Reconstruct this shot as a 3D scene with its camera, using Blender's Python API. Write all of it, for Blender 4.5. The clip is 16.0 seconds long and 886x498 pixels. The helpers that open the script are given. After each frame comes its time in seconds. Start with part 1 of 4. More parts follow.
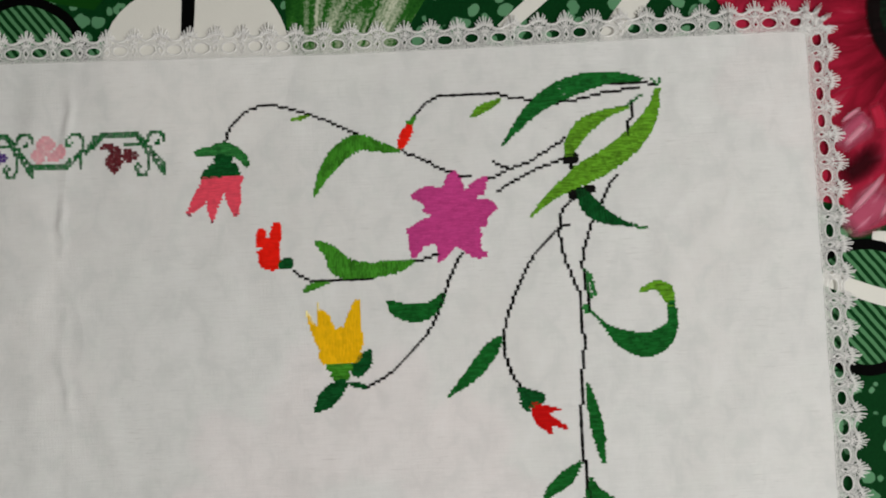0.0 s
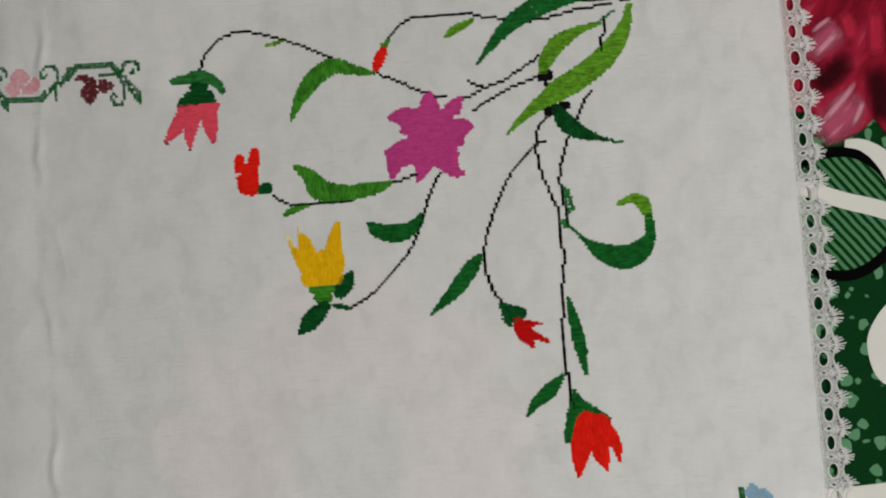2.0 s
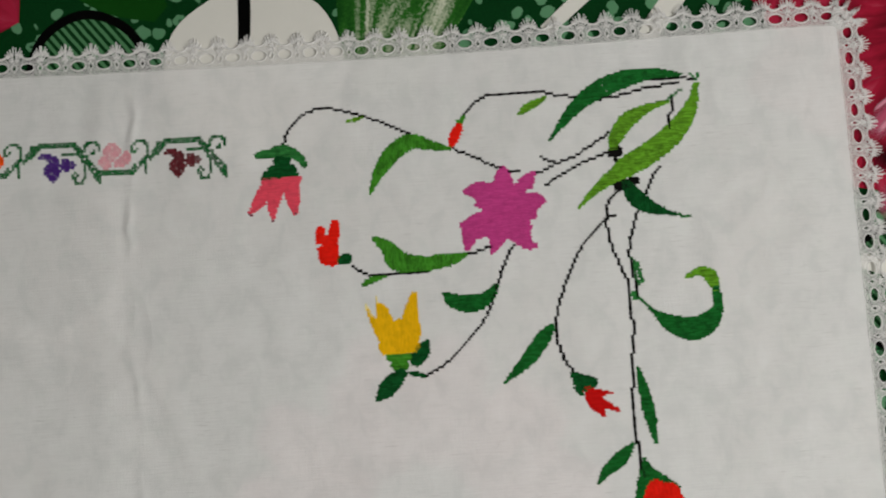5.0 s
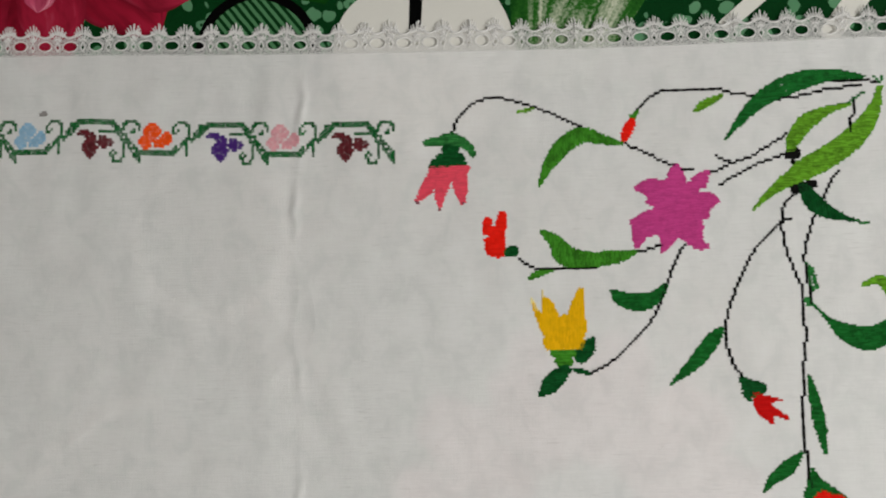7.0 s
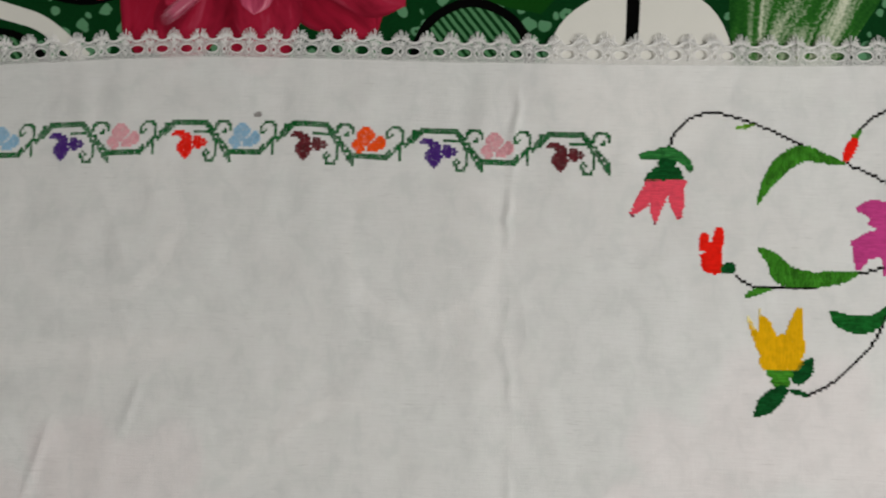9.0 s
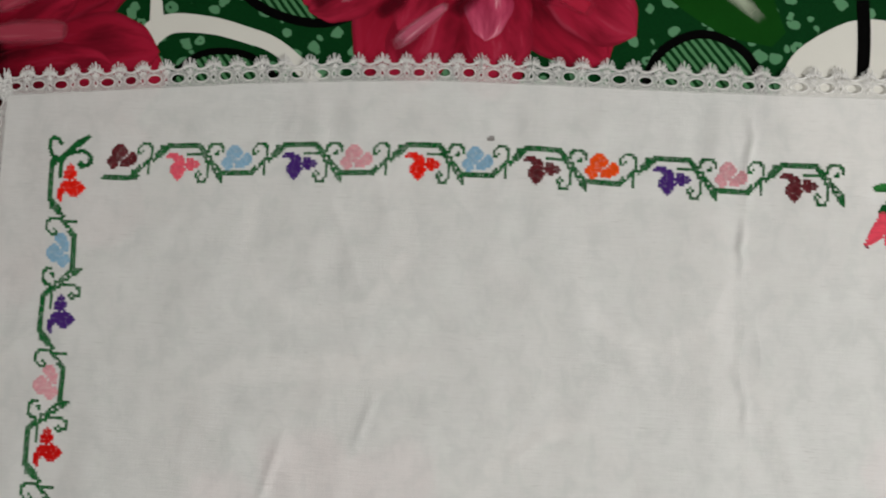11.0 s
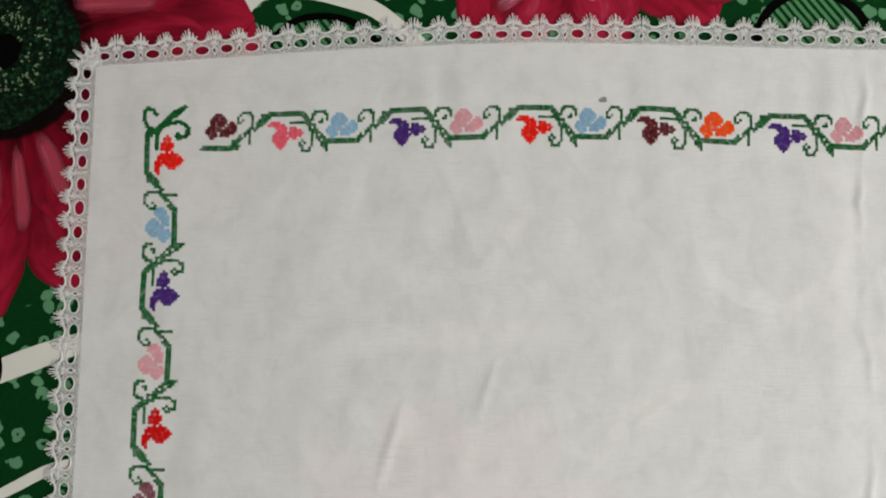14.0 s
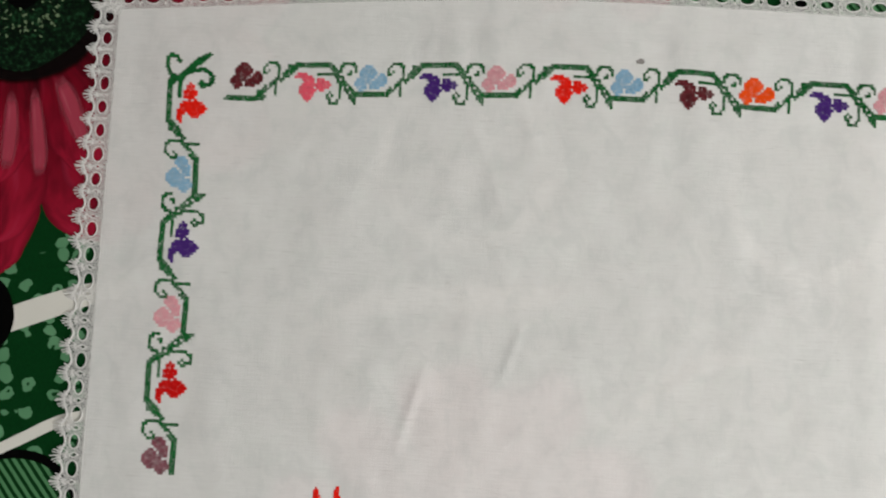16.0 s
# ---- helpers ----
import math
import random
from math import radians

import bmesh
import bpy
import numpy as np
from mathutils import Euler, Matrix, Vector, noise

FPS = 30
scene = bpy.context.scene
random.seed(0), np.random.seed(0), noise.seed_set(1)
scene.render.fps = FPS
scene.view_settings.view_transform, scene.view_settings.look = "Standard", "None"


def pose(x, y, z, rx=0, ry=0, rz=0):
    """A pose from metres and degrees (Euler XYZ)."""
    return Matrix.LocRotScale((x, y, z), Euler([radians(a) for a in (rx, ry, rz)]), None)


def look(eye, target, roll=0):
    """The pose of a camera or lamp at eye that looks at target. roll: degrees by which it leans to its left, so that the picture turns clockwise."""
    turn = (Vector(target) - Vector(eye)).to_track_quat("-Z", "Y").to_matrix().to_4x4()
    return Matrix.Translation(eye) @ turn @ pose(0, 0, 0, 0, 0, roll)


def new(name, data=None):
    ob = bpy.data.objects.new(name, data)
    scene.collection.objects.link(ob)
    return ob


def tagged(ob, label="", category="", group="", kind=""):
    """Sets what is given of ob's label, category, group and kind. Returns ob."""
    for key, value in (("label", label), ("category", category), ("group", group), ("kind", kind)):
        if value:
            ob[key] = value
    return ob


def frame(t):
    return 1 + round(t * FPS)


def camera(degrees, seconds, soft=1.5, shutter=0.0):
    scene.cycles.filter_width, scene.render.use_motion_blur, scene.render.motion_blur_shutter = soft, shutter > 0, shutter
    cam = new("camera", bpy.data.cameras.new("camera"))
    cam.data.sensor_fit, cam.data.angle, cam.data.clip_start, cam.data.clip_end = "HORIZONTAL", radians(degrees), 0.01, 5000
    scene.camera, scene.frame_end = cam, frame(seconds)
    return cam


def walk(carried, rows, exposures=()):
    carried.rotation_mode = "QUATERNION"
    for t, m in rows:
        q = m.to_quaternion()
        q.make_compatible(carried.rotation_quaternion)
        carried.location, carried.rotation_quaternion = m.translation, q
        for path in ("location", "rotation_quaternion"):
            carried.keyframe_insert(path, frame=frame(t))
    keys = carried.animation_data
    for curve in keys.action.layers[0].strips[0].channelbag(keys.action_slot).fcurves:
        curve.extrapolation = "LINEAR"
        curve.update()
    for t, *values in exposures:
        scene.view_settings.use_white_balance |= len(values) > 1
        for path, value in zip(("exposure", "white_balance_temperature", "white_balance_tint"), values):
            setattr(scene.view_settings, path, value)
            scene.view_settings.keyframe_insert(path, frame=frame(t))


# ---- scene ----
cam = camera(65.92, 16.0, 2.0, 0.4)
PATH = [
    (0.0, pose(-0.00038, -0.01730, 0.37056, 3.014, 0.245, -2.349)),
    (0.5, pose(0.00113, -0.02294, 0.37085, 3.039, -0.200, -2.565)),
    (1.0, pose(-0.00144, -0.03455, 0.37044, 2.683, 0.036, -3.102)),
    (1.5, pose(-0.00009, -0.04676, 0.37119, 2.173, 0.512, -4.172)),
    (2.0, pose(0.00507, -0.05631, 0.37149, 2.232, -0.233, -4.190)),
    (2.5, pose(0.00169, -0.06399, 0.37330, 2.101, -0.255, -4.160)),
    (3.0, pose(0.00143, -0.06153, 0.37812, 2.275, -0.252, -4.327)),
    (3.5, pose(0.00440, -0.05610, 0.38181, 2.850, -0.177, -4.322)),
    (3.7, pose(0.00547, -0.04650, 0.38555, 3.647, -0.339, -4.270)),
    (5.8, pose(-0.06323, -0.02409, 0.38584, 3.730, 0.867, -2.427)),
    (6.0, pose(-0.07194, -0.02517, 0.38415, 3.660, 0.753, -1.677)),
    (6.5, pose(-0.10433, -0.02589, 0.38182, 3.361, 1.444, -0.474)),
    (7.0, pose(-0.11219, -0.02242, 0.38227, 3.323, 1.912, -1.127)),
    (7.5, pose(-0.13982, -0.02548, 0.38041, 3.451, 2.258, -1.133)),
    (8.0, pose(-0.16196, -0.02176, 0.38121, 3.393, 2.948, -0.216)),
    (8.5, pose(-0.19362, -0.02089, 0.38166, 4.133, 2.920, 0.178)),
    (9.0, pose(-0.22116, -0.02171, 0.38602, 4.171, 3.319, 1.151)),
    (9.5, pose(-0.25262, -0.02836, 0.38910, 3.901, 3.397, 2.810)),
    (10.0, pose(-0.28175, -0.02330, 0.39474, 3.994, 4.165, 2.686)),
    (12.3, pose(-0.42463, -0.01397, 0.40423, 6.350, 2.116, 1.529)),
    (12.5, pose(-0.42785, -0.01031, 0.40474, 6.220, 2.015, 1.042)),
    (13.0, pose(-0.43482, -0.02540, 0.40150, 5.545, 1.507, 1.255)),
    (13.5, pose(-0.44187, -0.03046, 0.39996, 5.408, 1.539, 1.402)),
    (14.0, pose(-0.43498, -0.03764, 0.39575, 4.623, 1.609, 0.759)),
    (14.5, pose(-0.44572, -0.05192, 0.39457, 4.160, 1.287, 1.502)),
    (15.0, pose(-0.44680, -0.06456, 0.39243, 3.760, 1.315, 2.057)),
    (15.5, pose(-0.44054, -0.06051, 0.38665, 3.176, 0.526, 2.383)),
    (16.0, pose(-0.45114, -0.05636, 0.38429, 4.111, 1.313, 2.738)),
]
EXPOSURES = [(0.0, 0.005), (0.5, -0.02), (1.0, -0.14), (1.5, -0.25), (2.5, -0.27), (3.7, -0.27), (6.0, -0.01), (7.5, 0.05), (9.0, 0.11), (10.0, 0.16), (12.5, 0.475), (14.5, 0.46), (15.5, 0.375), (16.0, 0.49)]
walk(cam, PATH, EXPOSURES)

# ---- light ----
world = bpy.data.worlds.new("room_air")
scene.world = world
world.use_nodes = True
world.node_tree.nodes["Background"].inputs[0].default_value = (0.9, 0.95, 1.0, 1)
world.node_tree.nodes["Background"].inputs[1].default_value = 0.05

# Added light source: an assumed ceiling lamp, itself out of view.
lamp_data = bpy.data.lights.new("assumed_lamp_glow", "AREA")
lamp_data.shape, lamp_data.size, lamp_data.energy = "DISK", 0.45, 40
lamp_data.color = (0.997, 0.986, 0.95)
LAMP = (0.95, -0.6, 1.95)
lamp_ob = new("assumed_lamp_glow", lamp_data)
lamp_ob.matrix_world = look((LAMP[0], LAMP[1], LAMP[2] - 0.06), (LAMP[0], LAMP[1], 0))

MM = 0.001


def tone(r, g, b, gain=1.08):
    """A paint colour from everyday 0-255 values."""
    lin = [((c / 255 + 0.055) / 1.055) ** 2.4 if c > 10 else c / 255 / 12.92 for c in (r, g, b)]
    return tuple(min(0.88, c * gain) for c in lin) + (1,)


# ---- materials ----
class Nodes:
    """A small wrapper round a node tree."""

    def __init__(self, name, rough=0.8, sheen=0.0):
        self.mat = bpy.data.materials.new(name)
        self.mat.use_nodes = True
        self.tree = self.mat.node_tree
        self.bsdf = self.tree.nodes["Principled BSDF"]
        self.out = self.tree.nodes["Material Output"]
        self.bsdf.inputs["Roughness"].default_value = rough
        self.bsdf.inputs["Specular IOR Level"].default_value = 0.08
        self.bsdf.inputs["Sheen Weight"].default_value = sheen

    def add(self, kind, **props):
        n = self.tree.nodes.new(kind)
        for key, value in props.items():
            if key == "operation":
                n.operation = value
            elif key == "data_type":
                n.data_type = value
            elif key == "blend_type":
                n.blend_type = value
            elif key == "feature":
                n.feature = value
        return n

    def link(self, a, b):
        self.tree.links.new(a, b)

    def coords(self, scale=(1, 1, 1), turn=0.0, uv=False):
        tc = self.add("ShaderNodeTexCoord")
        mp = self.add("ShaderNodeMapping")
        mp.inputs["Scale"].default_value = scale
        mp.inputs["Rotation"].default_value = (0, 0, radians(turn))
        if uv:
            self.link(tc.outputs["UV"], mp.inputs["Vector"])
        else:
            geo = self.add("ShaderNodeNewGeometry")
            self.link(geo.outputs["Position"], mp.inputs["Vector"])
        return mp.outputs["Vector"]

    def noise(self, vector, scale, detail=3.0, rough=0.55, warp=0.0):
        n = self.add("ShaderNodeTexNoise")
        n.inputs["Scale"].default_value = scale
        n.inputs["Detail"].default_value = detail
        n.inputs["Roughness"].default_value = rough
        n.inputs["Distortion"].default_value = warp
        self.link(vector, n.inputs["Vector"])
        return n.outputs["Fac"]

    def ramp(self, fac, stops, mode="LINEAR"):
        n = self.add("ShaderNodeValToRGB")
        n.color_ramp.interpolation = mode
        while len(n.color_ramp.elements) < len(stops):
            n.color_ramp.elements.new(0.5)
        for e, (at, c) in zip(n.color_ramp.elements, stops):
            e.position, e.color = at, c if isinstance(c, tuple) else (c, c, c, 1)
        self.link(fac, n.inputs["Fac"])
        return n.outputs["Color"]

    def mix(self, fac, a, b, kind="MIX"):
        n = self.add("ShaderNodeMix", data_type="RGBA", blend_type=kind)
        for key, v in ((0, fac), (6, a), (7, b)):
            if isinstance(v, (int, float)):
                n.inputs[key].default_value = v
            elif isinstance(v, tuple):
                n.inputs[key].default_value = v
            else:
                self.link(v, n.inputs[key])
        return n.outputs[2]

    def math(self, op, a, b=0.0):
        n = self.add("ShaderNodeMath", operation=op)
        for key, v in ((0, a), (1, b)):
            if isinstance(v, (int, float)):
                n.inputs[key].default_value = v
            else:
                self.link(v, n.inputs[key])
        return n.outputs[0]

    def bump(self, height, strength, distance=0.0005):
        n = self.add("ShaderNodeBump")
        n.inputs["Strength"].default_value = strength
        n.inputs["Distance"].default_value = distance
        self.link(height, n.inputs["Height"])
        self.link(n.outputs[0], self.bsdf.inputs["Normal"])

    def paint(self, colour):
        if isinstance(colour, tuple):
            self.bsdf.inputs["Base Color"].default_value = colour
        else:
            self.link(colour, self.bsdf.inputs["Base Color"])
        return self.mat

    def sheer(self, fac):
        """Lets part of the light straight through, as a thin weave does."""
        clear = self.add("ShaderNodeBsdfTransparent")
        both = self.add("ShaderNodeMixShader")
        if isinstance(fac, float):
            both.inputs[0].default_value = fac
        else:
            self.link(fac, both.inputs[0])
        self.link(self.bsdf.outputs[0], both.inputs[1])
        self.link(clear.outputs[0], both.inputs[2])
        self.link(both.outputs[0], self.out.inputs[0])


def linen():
    """Plain-woven linen: faint weft lines, single thick or thin yarns, and soft pinkish, grey and pale mottling."""
    n = Nodes("white_linen", 0.9, 0.15)
    weft = n.noise(n.coords((60, 1250, 1)), 1.0, 3.0, 0.6)
    warp = n.noise(n.coords((1250, 90, 1)), 1.0, 2.0)
    c = n.ramp(weft, [(0.3, (0.81, 0.805, 0.795, 1)), (0.7, (0.91, 0.905, 0.895, 1))])
    c = n.mix(0.32, c, n.ramp(warp, [(0.3, (0.84, 0.835, 0.825, 1)), (0.7, (0.90, 0.895, 0.885, 1))]))
    # stretches where the weft is coarser and its yarns show singly
    coarse = n.ramp(n.noise(n.coords((16, 30, 1)), 1.0, 3.0, 0.6), [(0.44, 0.1), (0.62, 1.0)])
    slub = n.noise(n.coords((85, 880, 1)), 1.0, 2.0, 0.5)
    dark = n.math("MULTIPLY", n.ramp(slub, [(0.61, 0.0), (0.72, 0.55)]), coarse)
    c = n.mix(dark, c, (0.60, 0.59, 0.575, 1))
    pale = n.math("MULTIPLY", n.ramp(slub, [(0.28, 0.8), (0.38, 0.0)]), coarse)
    c = n.mix(pale, c, (0.94, 0.935, 0.925, 1))
    nub = n.noise(n.coords((150, 1300, 1)), 1.0, 1.0, 0.5)
    c = n.mix(n.ramp(nub, [(0.76, 0.0), (0.82, 0.6)]), c, (0.55, 0.53, 0.51, 1))
    blot = n.noise(n.coords((1, 1, 1)), 11.0, 3.0, 0.5, 0.6)
    c = n.mix(n.ramp(blot, [(0.42, 0.0), (0.72, 0.55)]), c, (0.87, 0.84, 0.825, 1))
    cloud = n.noise(n.coords((1.3, 1, 1)), 62.0, 4.0, 0.6, 0.4)
    c = n.mix(n.ramp(cloud, [(0.35, 0.65), (0.52, 0.0)]), c, (0.77, 0.775, 0.765, 1))
    c = n.mix(n.ramp(cloud, [(0.55, 0.0), (0.72, 0.5)]), c, (0.92, 0.915, 0.91, 1))
    n.bump(n.math("ADD", n.math("ADD", weft, warp), slub), 0.6, 0.0003)
    n.sheer(0.22)
    return n.paint(c)


def thread(name, colour, spread=0.16):
    """Embroidery cotton, with single stitches a little lighter or darker."""
    n = Nodes(name, 0.7)
    n.bsdf.inputs["Specular IOR Level"].default_value = 0.1
    geo = n.add("ShaderNodeNewGeometry")
    dark = tuple(c * (1 - spread) for c in colour[:3]) + (1,)
    light = tuple(min(0.9, c * (1 + spread * 0.7) + 0.004) for c in colour[:3]) + (1,)
    c = n.ramp(geo.outputs["Random Per Island"], [(0.0, dark), (0.5, colour), (1.0, light)])
    fine = n.noise(n.coords((1, 1, 1)), 1800.0, 2.0)
    c = n.mix(n.ramp(fine, [(0.4, 0.0), (0.75, 0.25)]), c, light)
    dye = n.noise(n.coords((1, 1, 1)), 330.0, 3.0, 0.6)
    c = n.mix(n.ramp(dye, [(0.36, spread * 1.5), (0.5, 0.0)]), c, tuple(q * 0.45 for q in colour[:3]) + (1,))
    n.bump(fine, 0.3, 0.0002)
    return n.paint(c)


def printed(name, colour, mottled=0.15):
    n = Nodes(name, 0.85)
    n.bsdf.inputs["Specular IOR Level"].default_value = 0.04
    grain = n.noise(n.coords((1, 1, 1)), 700.0, 2.0)
    soft = n.noise(n.coords((1, 1, 1)), 28.0, 3.0)
    dark = tuple(c * (1 - mottled) for c in colour[:3]) + (1,)
    light = tuple(min(0.85, c * (1 + mottled)) for c in colour[:3]) + (1,)
    c = n.mix(soft, dark, light)
    c = n.mix(n.ramp(grain, [(0.45, 0.0), (0.8, 0.3)]), c, dark)
    n.bump(grain, 0.2, 0.0002)
    return n.paint(c)


def leafy_ground():
    """Dark green cotton print scattered with pale green rounded spots, some of them hollow."""
    n = Nodes("green_print", 0.85)
    at = n.coords((1, 1, 1))
    wob = n.add("ShaderNodeTexNoise")
    wob.inputs["Scale"].default_value = 120.0
    n.link(at, wob.inputs["Vector"])
    push = n.add("ShaderNodeVectorMath", operation="MULTIPLY_ADD")
    n.link(wob.outputs["Color"], push.inputs[0])
    push.inputs[1].default_value = (0.007, 0.007, 0.0)
    n.link(at, push.inputs[2])
    cells = n.add("ShaderNodeTexVoronoi")
    cells.inputs["Scale"].default_value = 102.0
    cells.inputs["Randomness"].default_value = 1.0
    n.link(push.outputs[0], cells.inputs["Vector"])
    size = n.math("ADD", n.math("MULTIPLY", n.noise(at, 60.0, 1.0), 0.34), 0.21)
    spot = n.ramp(n.math("SUBTRACT", n.math("ADD", size, 0.5), cells.outputs["Distance"]), [(0.49, 0.0), (0.52, 1.0)])
    hole = n.ramp(cells.outputs["Distance"], [(0.09, 1.0), (0.13, 0.0)])
    some = n.ramp(cells.outputs["Color"], [(0.55, 0.0), (0.6, 1.0)], "CONSTANT")
    spot = n.mix(n.math("MULTIPLY", hole, some), spot, (0, 0, 0, 1))
    grain = n.noise(at, 900.0, 2.0)
    green = n.mix(grain, tone(0, 38, 10), tone(4, 58, 22))
    pale = n.mix(n.noise(at, 40.0, 2.0), tone(70, 120, 84), tone(98, 144, 108))
    n.bump(grain, 0.2, 0.0002)
    return n.paint(n.mix(spot, green, pale))


def striped():
    n = Nodes("striped_print", 0.85)
    wave = n.add("ShaderNodeTexWave")
    wave.inputs["Scale"].default_value = 77.0
    wave.inputs["Distortion"].default_value = 0.6
    wave.inputs["Detail Scale"].default_value = 2.0
    n.link(n.coords((1, 1, 1), -38), wave.inputs["Vector"])
    grain = n.noise(n.coords((1, 1, 1)), 900.0, 2.0)
    line = n.ramp(n.math("ADD", wave.outputs["Fac"], n.math("MULTIPLY", grain, 0.15)), [(0.50, 0.0), (0.66, 1.0)])
    return n.paint(n.mix(line, tone(4, 46, 16), tone(76, 124, 84)))


def petal_paint(name, base, body, tip, streak, amount):
    """Brushed petal print: u runs from the heart to the tip, v across."""
    n = Nodes(name, 0.8)
    uv = n.coords((1, 1, 1), 0, True)
    sep = n.add("ShaderNodeSeparateXYZ")
    n.link(uv, sep.inputs[0])
    info = n.add("ShaderNodeObjectInfo")
    shift = n.add("ShaderNodeVectorMath", operation="ADD")
    n.link(n.coords((1.6, 1.9, 1), 0, True), shift.inputs[0])
    n.link(info.outputs["Random"], shift.inputs[1])
    brush = n.noise(shift.outputs[0], 1.0, 4.0, 0.6, 0.4)
    fibre = n.noise(n.coords((2.5, 9, 1), 0, True), 1.0, 3.0, 0.55)
    c = n.ramp(n.math("ADD", sep.outputs[0], n.math("MULTIPLY", n.math("SUBTRACT", brush, 0.5), 0.5)), [(0.0, tuple(0.22 * q for q in base[:3]) + (1,)), (0.16, base), (0.42, body), (0.95, tip)])
    c = n.mix(n.ramp(brush, [(0.36, 0.6), (0.52, 0.0)]), c, base)
    rub = n.math("MULTIPLY", n.ramp(n.math("ADD", n.math("MULTIPLY", brush, 0.65), n.math("MULTIPLY", fibre, 0.4)), [(0.56, 0.0), (0.68, 1.0)]), amount)
    c = n.mix(rub, c, streak)
    rim = n.ramp(n.math("ABSOLUTE", n.math("SUBTRACT", sep.outputs[1], 0.5)), [(0.42, 0.0), (0.5, 0.5)])
    c = n.mix(rim, c, base)
    return n.paint(c)


def heart_paint():
    """Dark green flower heart, speckled."""
    n = Nodes("flower_heart_print", 0.75)
    at = n.coords((1, 1, 1))
    v = n.noise(at, 420.0, 2.0)
    c = n.ramp(v, [(0.40, tone(3, 13, 6)), (0.55, tone(8, 30, 14)), (0.72, tone(32, 68, 42))])
    return n.paint(c)


def fan_leaf_paint():
    """Green leaf print rubbed with white streaks that run along it."""
    n = Nodes("fan_leaf_print", 0.75)
    uv = n.coords((0.8, 3.4, 1), 0, True)
    s = n.noise(uv, 1.0, 4.0, 0.62, 0.8)
    dots = n.noise(n.coords((1, 1, 1)), 620.0, 1.0)
    k = n.math("ADD", n.math("MULTIPLY", s, 0.85), n.math("MULTIPLY", dots, 0.15))
    c = n.ramp(k, [(0.36, tone(12, 62, 14)), (0.46, tone(38, 94, 28)), (0.575, tone(190, 194, 172))])
    return n.paint(c)


LINEN = linen()
MATS = {}
for key, rgb in {
    "leaf_green": (62, 132, 34), "deep_green": (20, 98, 36), "vine_green": (22, 94, 44), "lime_green": (96, 150, 34),
    "dark_green": (8, 78, 32), "black": (9, 7, 7), "magenta": (188, 64, 132), "coral": (222, 78, 98), "scarlet": (222, 28, 12),
    "blood_red": (192, 14, 12), "yellow": (224, 176, 4), "maroon": (100, 38, 44), "plum": (128, 72, 84), "violet": (72, 40, 116),
    "pale_pink": (212, 152, 160), "sky_blue": (132, 172, 198), "orange": (232, 82, 22), "rose": (222, 92, 110), "mint": (44, 116, 54),
}.items():
    MATS[key] = thread(key + "_cotton", tone(*rgb), 0.45 if "green" in key or key in ("mint", "maroon", "plum") else 0.13)
GROUND = leafy_ground()
STRIPES = striped()
BLACK_PRINT = printed("black_print", tone(3, 3, 3), 0.3)
WHITE_PRINT = printed("white_print", tone(210, 208, 201), 0.06)
SPECK_PRINT = printed("speckle_print", tone(118, 138, 104), 0.5)
HEART = heart_paint()
FAN = fan_leaf_paint()
CRIMSON = petal_paint("crimson_petal_print", tone(80, 3, 16), tone(146, 18, 44), tone(160, 32, 58), tone(196, 96, 120), 0.35)
DARK_CRIMSON = petal_paint("dark_petal_print", tone(48, 1, 9), tone(120, 8, 30), tone(156, 24, 50), tone(170, 52, 80), 0.3)
PINK = petal_paint("pink_petal_print", tone(112, 10, 40), tone(172, 44, 78), tone(196, 82, 112), tone(226, 170, 182), 0.9)


def lace_net():
    n = Nodes("lace_net", 0.85, 0.1)
    at = n.coords((1, 1, 1))
    cells = n.add("ShaderNodeTexVoronoi", feature="DISTANCE_TO_EDGE")
    cells.inputs["Scale"].default_value = 900.0
    n.link(at, cells.inputs["Vector"])
    gaps = n.ramp(cells.outputs["Distance"], [(0.05, 0.40), (0.28, 0.76)])
    n.sheer(gaps)
    return n.paint((0.84, 0.83, 0.815, 1))


def lace_thread():
    n = Nodes("lace_thread", 0.75, 0.2)
    fine = n.noise(n.coords((1, 1, 1)), 2200.0, 2.0)
    n.bump(fine, 0.4, 0.0002)
    n.sheer(0.14)
    return n.paint(n.mix(fine, (0.70, 0.685, 0.675, 1), (0.84, 0.83, 0.815, 1)))


def dab_paint(name, body, streak, amount, soft=0.40):
    """A soft brush dab on a petal: thin at its rim, with dry streaks along it."""
    n = Nodes(name, 0.8)
    sep = n.add("ShaderNodeSeparateXYZ")
    n.link(n.coords((1, 1, 1), 0, True), sep.inputs[0])
    brush = n.noise(n.coords((1, 1, 1)), 90.0, 3.0, 0.6)
    dry = n.noise(n.coords((1.3, 4.5, 1), 0, True), 1.0, 4.0, 0.65, 0.3)
    dark = tuple(q * 0.85 for q in body[:3]) + (1,)
    c = n.mix(brush, dark, body)
    c = n.mix(n.math("MULTIPLY", n.ramp(dry, [(0.5, 0.0), (0.66, 1.0)]), amount), c, streak)
    side = n.math("ABSOLUTE", n.math("SUBTRACT", sep.outputs[1], 0.5))
    tip = n.math("ABSOLUTE", n.math("SUBTRACT", sep.outputs[0], 0.5))
    rim = n.math("MAXIMUM", side, n.math("SUBTRACT", n.math("MULTIPLY", tip, 1.3), 0.15))
    n.sheer(n.ramp(n.math("ADD", rim, n.math("MULTIPLY", brush, 0.12)), [(soft, 0.06), (0.54, 1.0)]))
    return n.paint(c)


